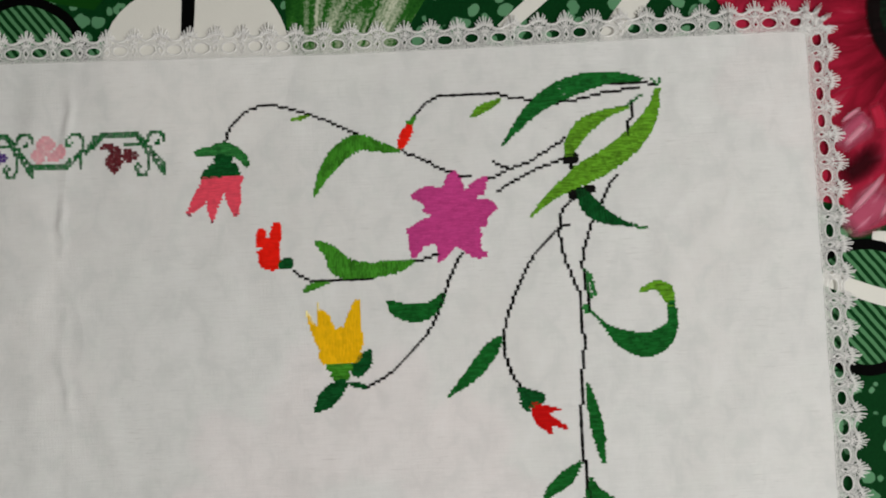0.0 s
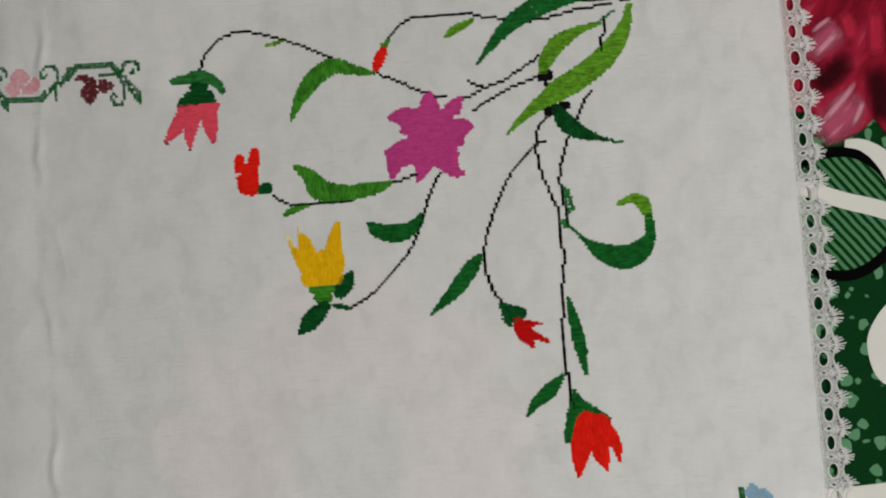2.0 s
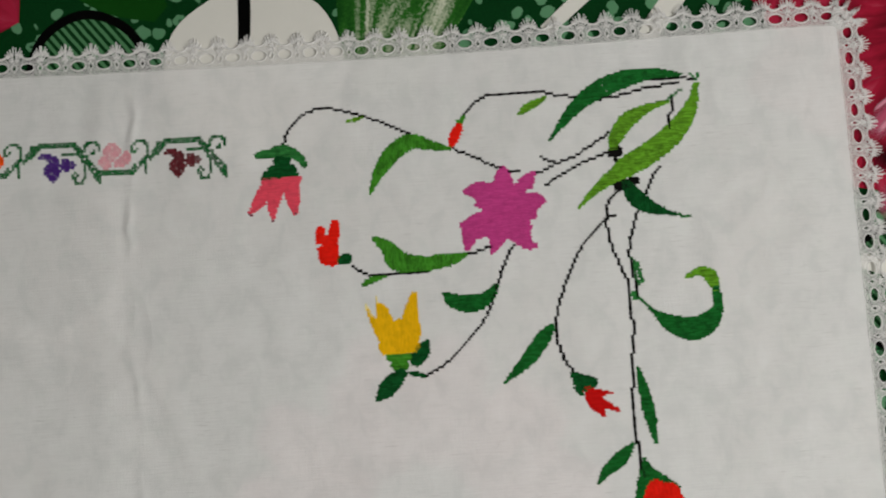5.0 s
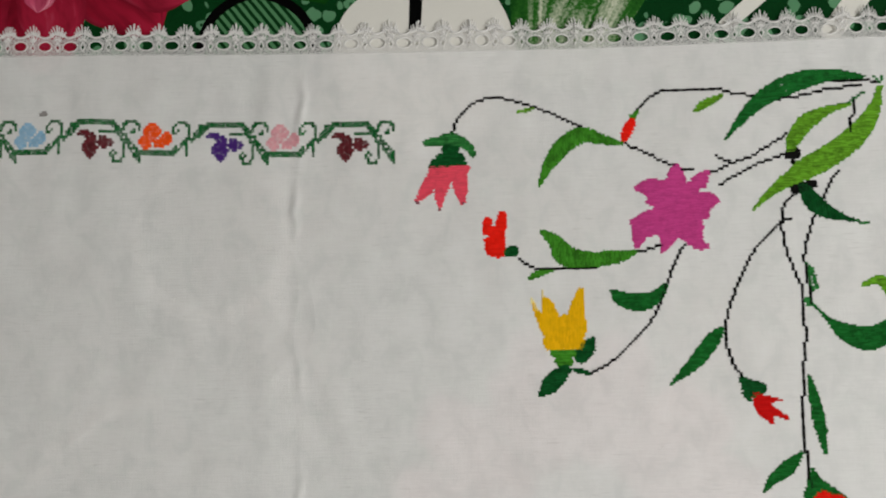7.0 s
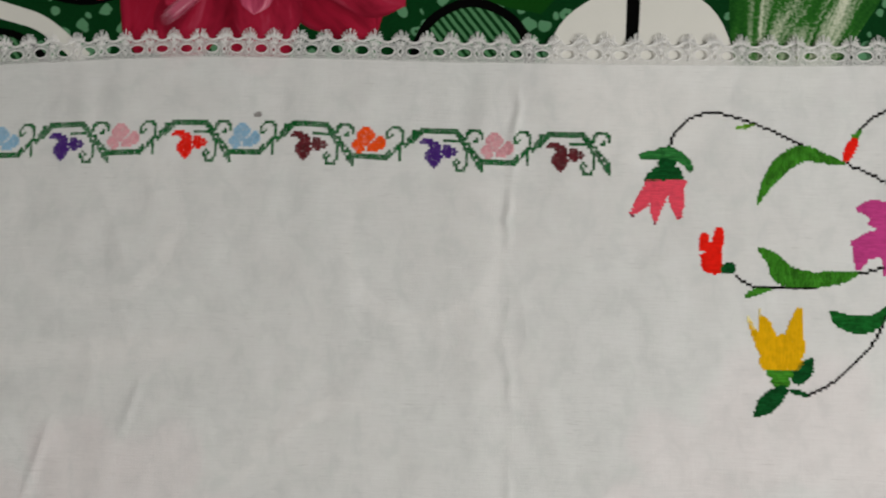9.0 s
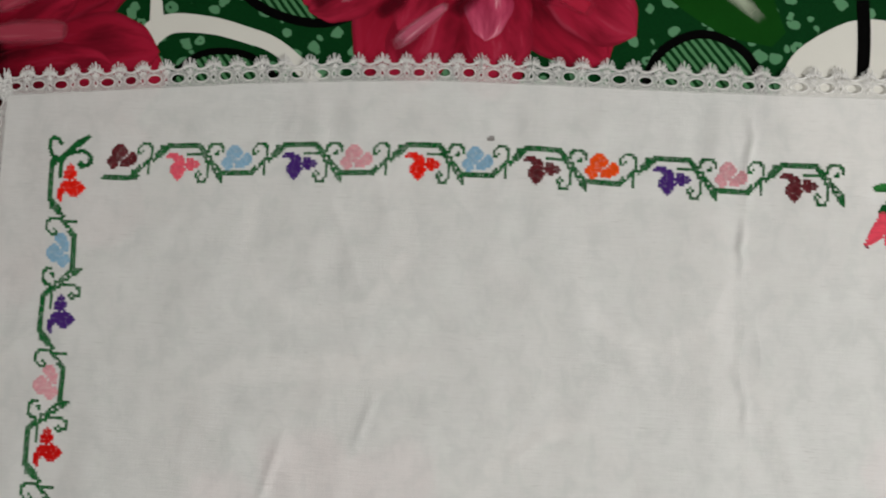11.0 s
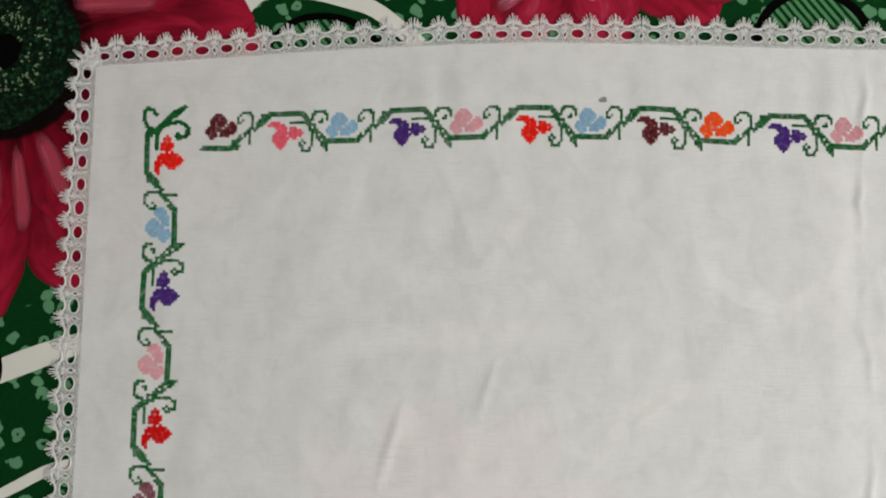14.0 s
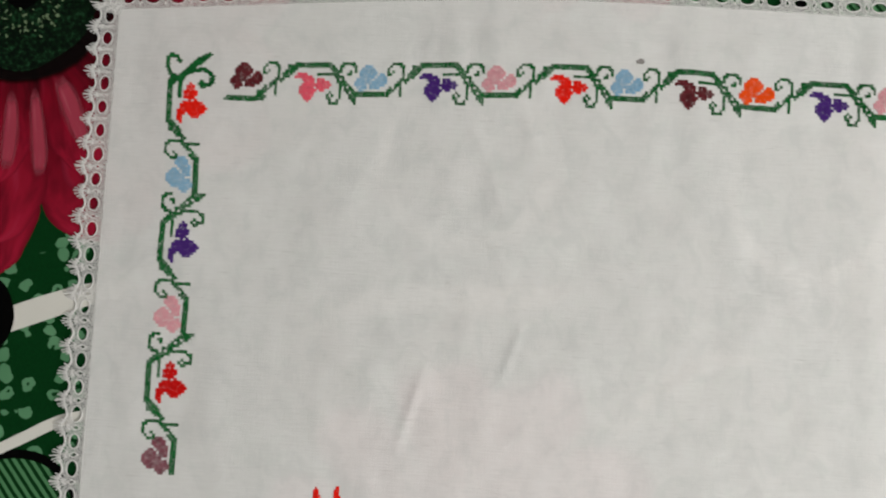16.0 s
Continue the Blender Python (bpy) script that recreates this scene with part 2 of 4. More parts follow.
SHADE_PRINT = dab_paint("black_dab_print", tone(10, 4, 4), tone(16, 8, 8), 0.3)
LEAF_PRINT = printed("leaf_print", tone(14, 62, 14), 0.4)
SMEAR_PRINT = dab_paint("smear_print", tone(168, 178, 156), tone(204, 206, 196), 0.6, 0.12)
SOFT_WHITE = dab_paint("soft_white_print", tone(206, 198, 190), tone(214, 208, 202), 0.3)
DARK_PRINT = dab_paint("dark_dab_print", tone(50, 1, 10), tone(72, 4, 18), 0.3, 0.16)
WINE_PRINT = dab_paint("wine_dab_print", tone(86, 5, 22), tone(112, 12, 34), 0.5, 0.1)
PALE_ROSE = dab_paint("pale_rose_print", tone(176, 78, 104), tone(212, 146, 166), 0.85, 0.2)
ROSE_DAB = dab_paint("rose_dab_print", tone(164, 60, 78), tone(186, 108, 120), 0.5, 0.27)
PALE_DAB = dab_paint("pale_dab_print", tone(190, 92, 116), tone(224, 178, 188), 0.95, 0.22)
STREAK_DAB = dab_paint("streak_dab_print", tone(206, 134, 152), tone(226, 184, 194), 0.7, 0.2)
SOFT_PETAL = dab_paint("soft_petal_print", tone(200, 120, 140), tone(214, 160, 172), 0.5)
RED_DAB = dab_paint("red_dab_print", tone(176, 34, 60), tone(196, 70, 94), 0.4, 0.25)
NET, LACE = lace_net(), lace_thread()


def plaster(name, colour):
    n = Nodes(name, 0.9)
    v = n.noise(n.coords((1, 1, 1)), 6.0, 4.0)
    w = n.noise(n.coords((1, 1, 1)), 160.0, 2.0)
    n.bump(w, 0.2, 0.001)
    return n.paint(n.mix(v, colour, tuple(c * 0.93 for c in colour[:3]) + (1,)))


# ---- mesh helpers ----
def mesh_of(name, verts, faces, mats, slots=None):
    me = bpy.data.meshes.new(name)
    me.from_pydata(verts, [], faces)
    for m in mats:
        me.materials.append(m)
    if slots:
        me.polygons.foreach_set("material_index", slots)
    me.update()
    return me


def part(name, me, parent, label=""):
    ob = new(name, me)
    ob.parent = parent
    if label:
        ob["label"] = label
    return ob


def slab(name, x0, x1, y0, y1, z0, z1, mat):
    bm = bmesh.new()
    bmesh.ops.create_cube(bm, size=1)
    bmesh.ops.transform(bm, verts=bm.verts, matrix=Matrix.Translation(((x0 + x1) / 2, (y0 + y1) / 2, (z0 + z1) / 2)) @ Matrix.Diagonal((x1 - x0, y1 - y0, z1 - z0, 1)))
    me = bpy.data.meshes.new(name)
    bm.to_mesh(me)
    bm.free()
    me.materials.append(mat)
    return new(name, me)


# ---- room shell ----
WALL = plaster("wall_paint", (0.50, 0.49, 0.48, 1))
CEIL = plaster("ceiling_paint", (0.8, 0.79, 0.77, 1))
FLOOR = plaster("floor_screed", (0.32, 0.29, 0.26, 1))
FZ, CZ = -0.55, 2.05
X0, X1, Y0, Y1 = -2.1, 1.7, -2.2, 1.5
for nm, a in (("wall_west", (X0 - 0.1, X0, Y0, Y1)), ("wall_east", (X1, X1 + 0.1, Y0, Y1)), ("wall_south", (X0 - 0.1, X1 + 0.1, Y0 - 0.1, Y0)), ("wall_north", (X0 - 0.1, X1 + 0.1, Y1, Y1 + 0.1))):
    tagged(slab(nm, *a, FZ, CZ, WALL), "plain off-white painted plaster wall of the room", "wall", kind="structure")
tagged(slab("floor", X0 - 0.1, X1 + 0.1, Y0 - 0.1, Y1 + 0.1, FZ - 0.1, FZ, FLOOR), "plain grey-brown floor under the bed", "floor", kind="structure")
tagged(slab("ceiling", X0 - 0.1, X1 + 0.1, Y0 - 0.1, Y1 + 0.1, CZ, CZ + 0.1, CEIL), "plain white painted ceiling of the room", "ceiling", kind="structure")

# ---- bed sheet ----
SHEET_Z = -0.0018


def sheet_mesh():
    """A sheet drawn over a mattress, rounded over its edges and hanging to the floor."""
    cx, cy, hx, hy = -0.22, -0.30, 0.95, 1.05
    nx = ny = 96
    verts, faces = [], []
    for j in range(ny + 1):
        for i in range(nx + 1):
            u, v = (i / nx * 2 - 1) * (hx + 0.5), (j / ny * 2 - 1) * (hy + 0.5)
            du, dv = max(0.0, abs(u) - hx), max(0.0, abs(v) - hy)
            drop = max(du, dv)
            bulge = 0.03 * math.sin(min(1.0, drop / 0.06) * math.pi / 2) + 0.012 * math.sin(9 * (u + v)) * min(1, drop * 6)
            x = math.copysign(min(abs(u), hx) + (bulge if du > 0 else 0), u)
            y = math.copysign(min(abs(v), hy) + (bulge if dv > 0 else 0), v)
            z = SHEET_Z - max(0.0, drop - 0.015)
            verts.append((cx + x, cy + y, z))
    for j in range(ny):
        for i in range(nx):
            a = j * (nx + 1) + i
            faces.append((a, a + 1, a + nx + 2, a + nx + 1))
    me = mesh_of("bed_sheet", verts, faces, [GROUND])
    me.polygons.foreach_set("use_smooth", [True] * len(faces))
    return me


bed_sheet = tagged(new("bed_sheet", sheet_mesh()), "green cotton bed sheet printed with big crimson daisies and striped circles", "bed sheet")
LEVELS = {"n": 0}


def layer():
    LEVELS["n"] += 1
    return SHEET_Z + 0.00003 + 0.000005 * LEVELS["n"]


def print_shape(name, pts, mat, parent=None, z=None):
    """One flat printed figure of the sheet from its outline."""
    z = z or layer()
    me = mesh_of(name, [(x * MM, y * MM, z) for x, y in pts], [tuple(range(len(pts)))], [mat])
    if me.polygons[0].normal.z < 0:
        me.flip_normals()
    return part(name, me, parent or bed_sheet)


def print_disc(name, cx, cy, r, mat, parent=None, wob=0.02, squash=1.0):
    pts = []
    for k in range(48):
        a = k / 48 * math.tau
        q = r * (1 + wob * math.sin(3 * a + cx) + wob * 0.6 * math.sin(7 * a + cy))
        pts.append((cx + q * math.cos(a), cy + q * squash * math.sin(a)))
    return print_shape(name, pts, mat, parent)


def smooth(nodes, steps=10):
    """A Catmull-Rom line through nodes of any number of values."""
    p = np.array(nodes, float)
    q = np.vstack([2 * p[0] - p[1], p, 2 * p[-1] - p[-2]])
    out = []
    for k in range(len(p) - 1):
        a, b, c, d = q[k : k + 4]
        for s in np.linspace(0, 1, steps, endpoint=False):
            out.append(0.5 * (2 * b + (c - a) * s + (2 * a - 5 * b + 4 * c - d) * s * s + (3 * b - a - 3 * c + d) * s**3))
    out.append(p[-1])
    return np.array(out)


def print_band(name, nodes, mat, parent=None):
    """A printed ribbon: nodes of x, y and half width; its outline is a strip of quads."""
    line = smooth(nodes, 8)
    z = layer()
    d = np.gradient(line[:, :2], axis=0)
    d /= np.linalg.norm(d, axis=1)[:, None] + 1e-9
    nrm = np.stack([-d[:, 1], d[:, 0]], 1)
    left, right = line[:, :2] + nrm * line[:, 2:3], line[:, :2] - nrm * line[:, 2:3]
    verts = [(x * MM, y * MM, z) for x, y in np.vstack([left, right])]
    n = len(line)
    faces = [(k + n, k + n + 1, k + 1, k) for k in range(n - 1)]
    me = mesh_of(name, verts, faces, [mat])
    lay = me.uv_layers.new(name="UVMap")
    for k, loop in enumerate(me.loops):
        i = loop.vertex_index
        lay.data[k].uv = ((i % n) / (n - 1), 0.0 if i < n else 1.0)
    return part(name, me, parent or bed_sheet)


def petal(cx, cy, turn, r0, r1, width, mat, parent, bend=0.0):
    """A long printed petal from radius r0 to r1."""
    a = radians(turn)
    n = 14
    nodes = []
    for k in range(n + 1):
        s = k / n
        w = width * (0.42 + 0.58 * math.sin(min(1, s * 1.25) * math.pi / 2)) * (max(0, 1 - ((s - 0.62) / 0.38) ** 2) ** 0.62 if s > 0.62 else 1)
        w *= 1 + 0.06 * math.sin(9 * s + turn) + 0.04 * math.sin(23 * s + 2 * turn)
        r = r0 + (r1 - r0) * s
        b = a + radians(bend) * s * s
        nodes.append((cx + r * math.cos(b), cy + r * math.sin(b), max(0.3, w)))
    ob = print_band("petal", nodes, mat, parent)
    return ob


def daisy(cx, cy, turns, r0, size, width, pink=(), heart=0.0, squash=1.0, deep=False):
    """A big printed daisy: rings of brushed petals round a speckled heart."""
    rng = random.Random(int(cx * 7 + cy))
    root = new("printed_daisy", None)
    root.parent = bed_sheet
    for ring, (mat, shrink) in enumerate(((DARK_CRIMSON, 1.0), (DARK_CRIMSON if deep == "dark" else CRIMSON, 0.94), (DARK_CRIMSON if deep == "dark" else CRIMSON, 0.72))):
        for k, t in enumerate(turns):
            off = (0, 9, 4)[ring] + rng.uniform(-3, 3)
            m = SOFT_PETAL if pink == "all" else PINK if (k, ring) in pink else mat
            petal(cx, cy, t + off, r0 * 0.85, size * shrink * rng.uniform(0.93, 1.05), width * (1, 0.85, 0.55)[ring], m, root, rng.uniform(-5, 5))
    if deep:
        print_band("heart_shade", [(cx + heart * 1.0 * math.cos(k * math.tau / 20), cy + heart * 1.0 * math.sin(k * math.tau / 20), heart * 0.22) for k in range(22)], SHADE_PRINT, root)
    if heart:
        print_disc("heart", cx, cy, heart, HEART, root, 0.03, squash)
        print_disc("heart_ring", cx, cy, heart * 0.5, HEART, root, 0.03, squash)
        print_disc("heart_middle", cx, cy, heart * 0.24, BLACK_PRINT, root, 0.05, squash)
        speck_z = layer()
        for k in range(150):
            a, r = rng.uniform(0, math.tau), heart * rng.gauss(0.46, 0.09)
            x, y = cx + r * math.cos(a), cy + r * math.sin(a) * squash
            s, w = rng.uniform(0.5, 1.9), rng.uniform(0.35, 0.85)
            b = a + rng.uniform(-0.9, 0.9)
            print_shape("speckle", [(x + s * math.cos(b), y + s * math.sin(b)), (x - w * math.sin(b), y + w * math.cos(b)), (x - s * math.cos(b), y - s * math.sin(b)), (x + w * math.sin(b), y - w * math.cos(b))], SPECK_PRINT, root, speck_z)
    return root


def soft_ring(cx, cy, r):
    """A pale printed hoop."""
    return print_band("white_hoop", [(cx + r * math.cos(k * math.tau / 24), cy + r * math.sin(k * math.tau / 24), r * (0.085 + 0.05 * math.sin(k * 0.26 + 3))) for k in range(27)], SOFT_WHITE)


def dab(nodes, mat, parent):
    """A brush dab with rounded ends along a line of nodes."""
    line = smooth(nodes, 6)
    last = len(line) - 1
    return print_band("petal_dab", [(x, y, max(0.3, w * max(0.0, 1 - abs(2 * k / last - 1) ** 5) ** 0.5)) for k, (x, y, w) in enumerate(line)], mat, parent)


def ring_circle(cx, cy, r, thick, parent=None):
    """A striped disc in a thick black ring."""
    root = new("printed_circle", None)
    root.parent = bed_sheet
    print_disc("ring", cx, cy, r, BLACK_PRINT, root, 0.012)
    print_disc("striped_disc", cx, cy, r - thick, STRIPES, root, 0.012)
    return root


# printed ribbons, circles and discs
print_band("white_ribbon", [(-570.2, 127.2, 2.8), (-568.9, 143.7, 7.7), (-555.2, 151.7, 6.5), (-530.5, 150.8, 5.6), (-509.3, 145.6, 5.2), (-488.2, 137.8, 4.9), (-461.7, 116.7, 4.8)], WHITE_PRINT)
print_band("white_ribbon", [(-569.5, 202.9, 2.5), (-568.5, 180.8, 2.9), (-565.8, 153.5, 4.6)], WHITE_PRINT)
ring_circle(-519.8, 94.3, 42.7, 4.5)
ring_circle(-467.2, 212.5, 62.3, 6)
print_band("dark_leaf", [(-262, 222, 27), (-232, 192, 27), (-206, 166, 20), (-186, 148, 6)], LEAF_PRINT)
print_band("leaf_smear", [(-250, 214, 5), (-228, 192, 8), (-208, 172, 6), (-194, 158, 3)], SMEAR_PRINT)
print_band("leaf_smear", [(-268, 214, 4), (-250, 196, 6), (-236, 182, 3)], SMEAR_PRINT)
ring_circle(-229.7, 116.1, 36.7, 5.5)
print_disc("white_disc", -132.7, 108.9, 53.1, WHITE_PRINT)
print_band("black_bar", [(-137.8, 173.2, 3.8), (-137.3, 149.3, 3.8), (-138.4, 126.3, 3.5)], BLACK_PRINT)
print_band("fan_leaf", [(-57.5, 89.3, 18.6), (-50.2, 132.1, 34.1), (-34.8, 182.4, 48)], FAN)
print_band("white_ribbon", [(36.4, 122.6, 3.7), (47.6, 131.6, 4.2), (63.8, 145.1, 4.3)], WHITE_PRINT)
print_band("white_ribbon", [(93.4, 113.9, 5), (103.3, 126.1, 6.2), (118.2, 144.5, 6.2)], WHITE_PRINT)
print_band("white_ribbon", [(-722.6, -87.3, 6.6), (-689.8, -74.2, 7.1), (-660.1, -63.8, 6.1), (-636.7, -59.4, 4.8)], WHITE_PRINT)
ring_circle(-694.2, -194.7, 41.5, 5)
print_band("white_ribbon", [(-715.2, -158.2, 2.8), (-694, -147.2, 3.2), (-672.7, -136.2, 3.2), (-654, -131.3, 2.9)], WHITE_PRINT)
ring_circle(-730.2, -79.9, 26.4, 9)
ring_circle(225.4, -38, 37.1, 6)
print_band("white_ribbon", [(204.5, -21.4, 4.5), (229.3, -31.3, 4.6), (247.9, -37.2, 4.8), (278.8, -49.4, 5.1)], WHITE_PRINT)
print_band("white_ribbon", [(232.8, 0.2, 2.2), (242.9, -1.9, 3.4), (253.3, -10.4, 5.0), (262.1, -27.2, 6.2), (266.7, -50.0, 6.0)], WHITE_PRINT)
print_disc("white_disc", 260.2, -113.1, 26.2, WHITE_PRINT)
print_band("white_ribbon", [(188.4, -193.6, 7.4), (219.9, -193.9, 7.7), (264.3, -192.3, 8.3)], WHITE_PRINT)

# hoops and ribbons that show faintly through the cloth
soft_ring(-450.4, 21, 47.6)
soft_ring(-255.8, 8.5, 44.2)
print_band("white_ribbon", [(-367.6, -136.2, 5.1), (-339.2, -103.9, 6.4), (-307.4, -83.9, 5.8), (-275.5, -83, 4.3)], SOFT_WHITE)
print_band("white_ribbon", [(-527.5, -64.3, 7.7), (-475.5, -58, 9.9), (-417, -54.8, 7.9), (-384.7, -47.5, 5.1)], SOFT_WHITE)

# the big daisies
ANGLES = [k * 360 / 11 for k in range(11)]
left_daisy = daisy(-716.2, 112.6, ANGLES, 34, 168, 35, (), 47, 1.0, "dark")
top_daisy = daisy(-367.2, 236.9, [a + 12 for a in ANGLES], 34, 134, 27, {(8, 2)}, 36)
right_daisy = daisy(283.3, 122.9, [a + 5 for a in ANGLES], 34, 136, 27, (), 38, 1.0, "shaded")
daisy(-439.3, -203.6, ANGLES, 34, 120, 24, "all", 36)

daisy(-50.7, -152, [a + 8 for a in ANGLES], 34, 110, 24, "all", 30)

# brush dabs on the petals
for nodes in ([(-675, 141.4, 4.3), (-664.4, 143, 8.6), (-646.7, 144.2, 10.1), (-629, 145, 9.1), (-621.2, 145.1, 4.2)], [(-675, 156, 3.6), (-660.6, 164.9, 7.9), (-641.6, 175.2, 9.4), (-632.5, 179, 4.3)], [(-696.9, 157.3, 2.2), (-689.7, 170.9, 5.4), (-682.5, 185.7, 7.6), (-678.4, 198.8, 6.5)], [(-710.5, 160.9, 2.2), (-710.4, 172.7, 4.7), (-710.8, 187.5, 6.8), (-711.3, 202.4, 5.8)],
              [(-717.7, 52.9, 2.7), (-715.8, 37.5, 5.4), (-715.7, 17.2, 6.1), (-716.7, 3.6, 3.4)], [(-704.2, 55.6, 2), (-700.9, 37.9, 5.1), (-697.1, 14.2, 5.9), (-696.9, 0.7, 2.7)], [(-691.1, 62.7, 3.4), (-683.3, 48.5, 7.5), (-675.3, 31, 6.8), (-669.7, 18.9, 2.6)]):
    dab(nodes, ROSE_DAB, left_daisy)
for nodes in ([(-467.3, 162.4, 4.1), (-459.4, 169.4, 5.9), (-448.8, 176.4, 4.1)],
              [(-427.1, 158.0, 4.1), (-417.9, 164.3, 5.9), (-406.0, 172.7, 4.1)],
              [(-379.3, 158.5, 5.8), (-374.0, 166.1, 7.5), (-360.8, 180.1, 5.9)],
              [(-331.6, 181.7, 3.4), (-325.0, 173.5, 5.8), (-319.8, 166.7, 4.1)],
              [(-308.9, 190.3, 5.0), (-298.5, 182.1, 6.6), (-286.7, 172.5, 4.1)],):
    dab(nodes, WINE_PRINT, top_daisy)
for nodes in ([(-374.1, 195.3, 6.0), (-376.1, 184.1, 6.0), (-377.4, 175.1, 2.0)],
              [(-354.1, 195.4, 4.0), (-352.8, 185.7, 3.7), (-351.5, 178.1, 1.3)],
              [(-330.1, 194.3, 4.0), (-323.5, 187.4, 4.0), (-315.7, 181.9, 2.0)],
              [(-318.4, 174.9, 4.0), (-306.6, 169.6, 7.3), (-293.5, 162.8, 6.6)],):
    dab(nodes, RED_DAB, top_daisy)
for nodes in ([(-416.2, 137.7, 5.6), (-403.5, 149.2, 6.1), (-388.7, 161.5, 4.4), (-382.5, 167.3, 2)], [(-450.0, 166.0, 2.1), (-436.7, 175.2, 5.4), (-422.1, 181.6, 6.4), (-408.8, 188.0, 5.4)]):
    dab(nodes, PALE_DAB, top_daisy)
for nodes in ([(-449.3, 166.0, 1.1), (-438.1, 177.2, 1.9), (-427.5, 187.1, 1.6)],):
    dab(nodes, STREAK_DAB, top_daisy)
for nodes in ([(214.4, 31.6, 6.1), (224.4, 35.1, 8.4), (232.4, 41.0, 9.3), (241.8, 50.0, 5.4)],
              [(253.1, 44.9, 7.7), (254.4, 30.8, 10.0), (254.8, 17.9, 9.3), (254.8, 7.2, 4.6)],):
    dab(nodes, DARK_PRINT, right_daisy)
for nodes in ([(237.7, 74.0, 4.3), (241.0, 64.1, 5.9), (241.3, 55.4, 3.7)],
              [(255.9, 73.8, 4.8), (255.1, 59.8, 6.4), (254.2, 44.8, 4.3)],):
    dab(nodes, RED_DAB, right_daisy)
for nodes in ([(216.9, 46.4, 5.4), (222.9, 54.1, 8.0), (231.1, 61.6, 9.4), (236.3, 65.5, 5.4)],
              [(216.9, 1.4, 6.6), (226.2, 9.3, 11.9), (234.4, 17.2, 13.2), (242.0, 29.5, 8.0)],):
    dab(nodes, PALE_ROSE, right_daisy)
for nodes in ([(219.4, 62.4, 0.9), (225.2, 66.8, 1.7), (231.5, 70.7, 1.1)],
              [(219.8, 49.4, 1.5), (227.4, 55.9, 2.6), (234.4, 62.4, 1.9)],
              [(217.9, 9.4, 1.1), (228.2, 19.3, 2.5), (235.3, 26.3, 2.3), (241.9, 34.4, 1.3)],
              [(236.8, 8.5, 1.1), (241.8, 16.7, 2.1), (244.6, 22.9, 1.5)],):
    dab(nodes, STREAK_DAB, right_daisy)


# ---- tablecloth ----
CX0, CX1, CY0, CY1 = -656.4, 202.9, -748.9, 112.4


def edge_top(x):
    """How far the upper edge of the cloth strays from a straight line."""
    return float(np.interp(x, [-700, -664, -612, -560, -508, -445, -388, -302, -235, -182, -54, 40, 163, 240], [-13.5, -10.7, -7.2, -3.3, 0.3, 3.5, 5.1, 3.5, 1.5, 0.8, -0.7, -0.2, 1.5, 1.0]))


def relief(x, y):
    """The height of the cloth over the sheet, in mm: soft swells, crumples, the ironed fold and a few creases."""
    h = 1.0 + 0.3 * noise.noise(Vector((x / 95, y / 120, 1.7))) + 0.8 * noise.noise(Vector((x / 42, y / 62, 4.1)))
    h += 0.65 * noise.noise(Vector((x / 17, y / 27, 2.2)))
    crumple = 1.0 - abs(noise.noise(Vector((x / 31 + y / 90, y / 40, 5.5)))) * 2.2
    h += 0.55 * max(0.0, crumple) ** 2 * (0.5 + noise.noise(Vector((x / 80, y / 80, 3.9))))
    fx = x + 206 - 5.5 * noise.noise(Vector((0.3, y / 30, 9.0))) - 1.6 * noise.noise(Vector((2.3, y / 9, 1.0)))
    bite = 0.42 + 0.45 * min(1.0, max(0.0, (y - 40) / 60)) + 0.9 * noise.noise(Vector((4.4, y / 24, 3.0)))
    h += max(0.08, bite) * (1.1 * math.exp(-(((fx - 1.2) / 2.3) ** 2)) - 0.4 * math.exp(-(((fx + 3.4) / 2.8) ** 2)))
    h += 0.55 * math.exp(-(((fx + 17) / 9) ** 2))
    if y > 60:
        pucker = min(1.0, (y - 60) / 40)
        patch = max(0.0, 0.35 + 1.3 * noise.noise(Vector((x / 70, 0.0, 8.8))))
        h += 2.2 * pucker * patch * noise.noise(Vector((x / 11, y / 60, 6.3)))
    for ax, ay, bx, by, w, k in CREASES:
        dx, dy = bx - ax, by - ay
        s = max(0.0, min(1.0, ((x - ax) * dx + (y - ay) * dy) / (dx * dx + dy * dy)))
        d = math.hypot(x - ax - s * dx, y - ay - s * dy)
        if d < 4 * w:
            h += k * math.exp(-((d / w) ** 2)) * math.sin(math.pi * min(1, 0.15 + 0.7 * s))
    near = min(x - CX0, CX1 - x, CY1 - y, y - CY0)
    # towards its rim the cloth lies down on the sheet; the folded hem is a double layer
    q = min(1.0, max(0.0, near / 34))
    h = 0.3 + (h - 0.3) * (0.12 + 0.88 * q * q * (3 - 2 * q))
    h += 0.22 * max(0.0, min(1.0, (11 - near) / 3))
    return max(-0.6, h)


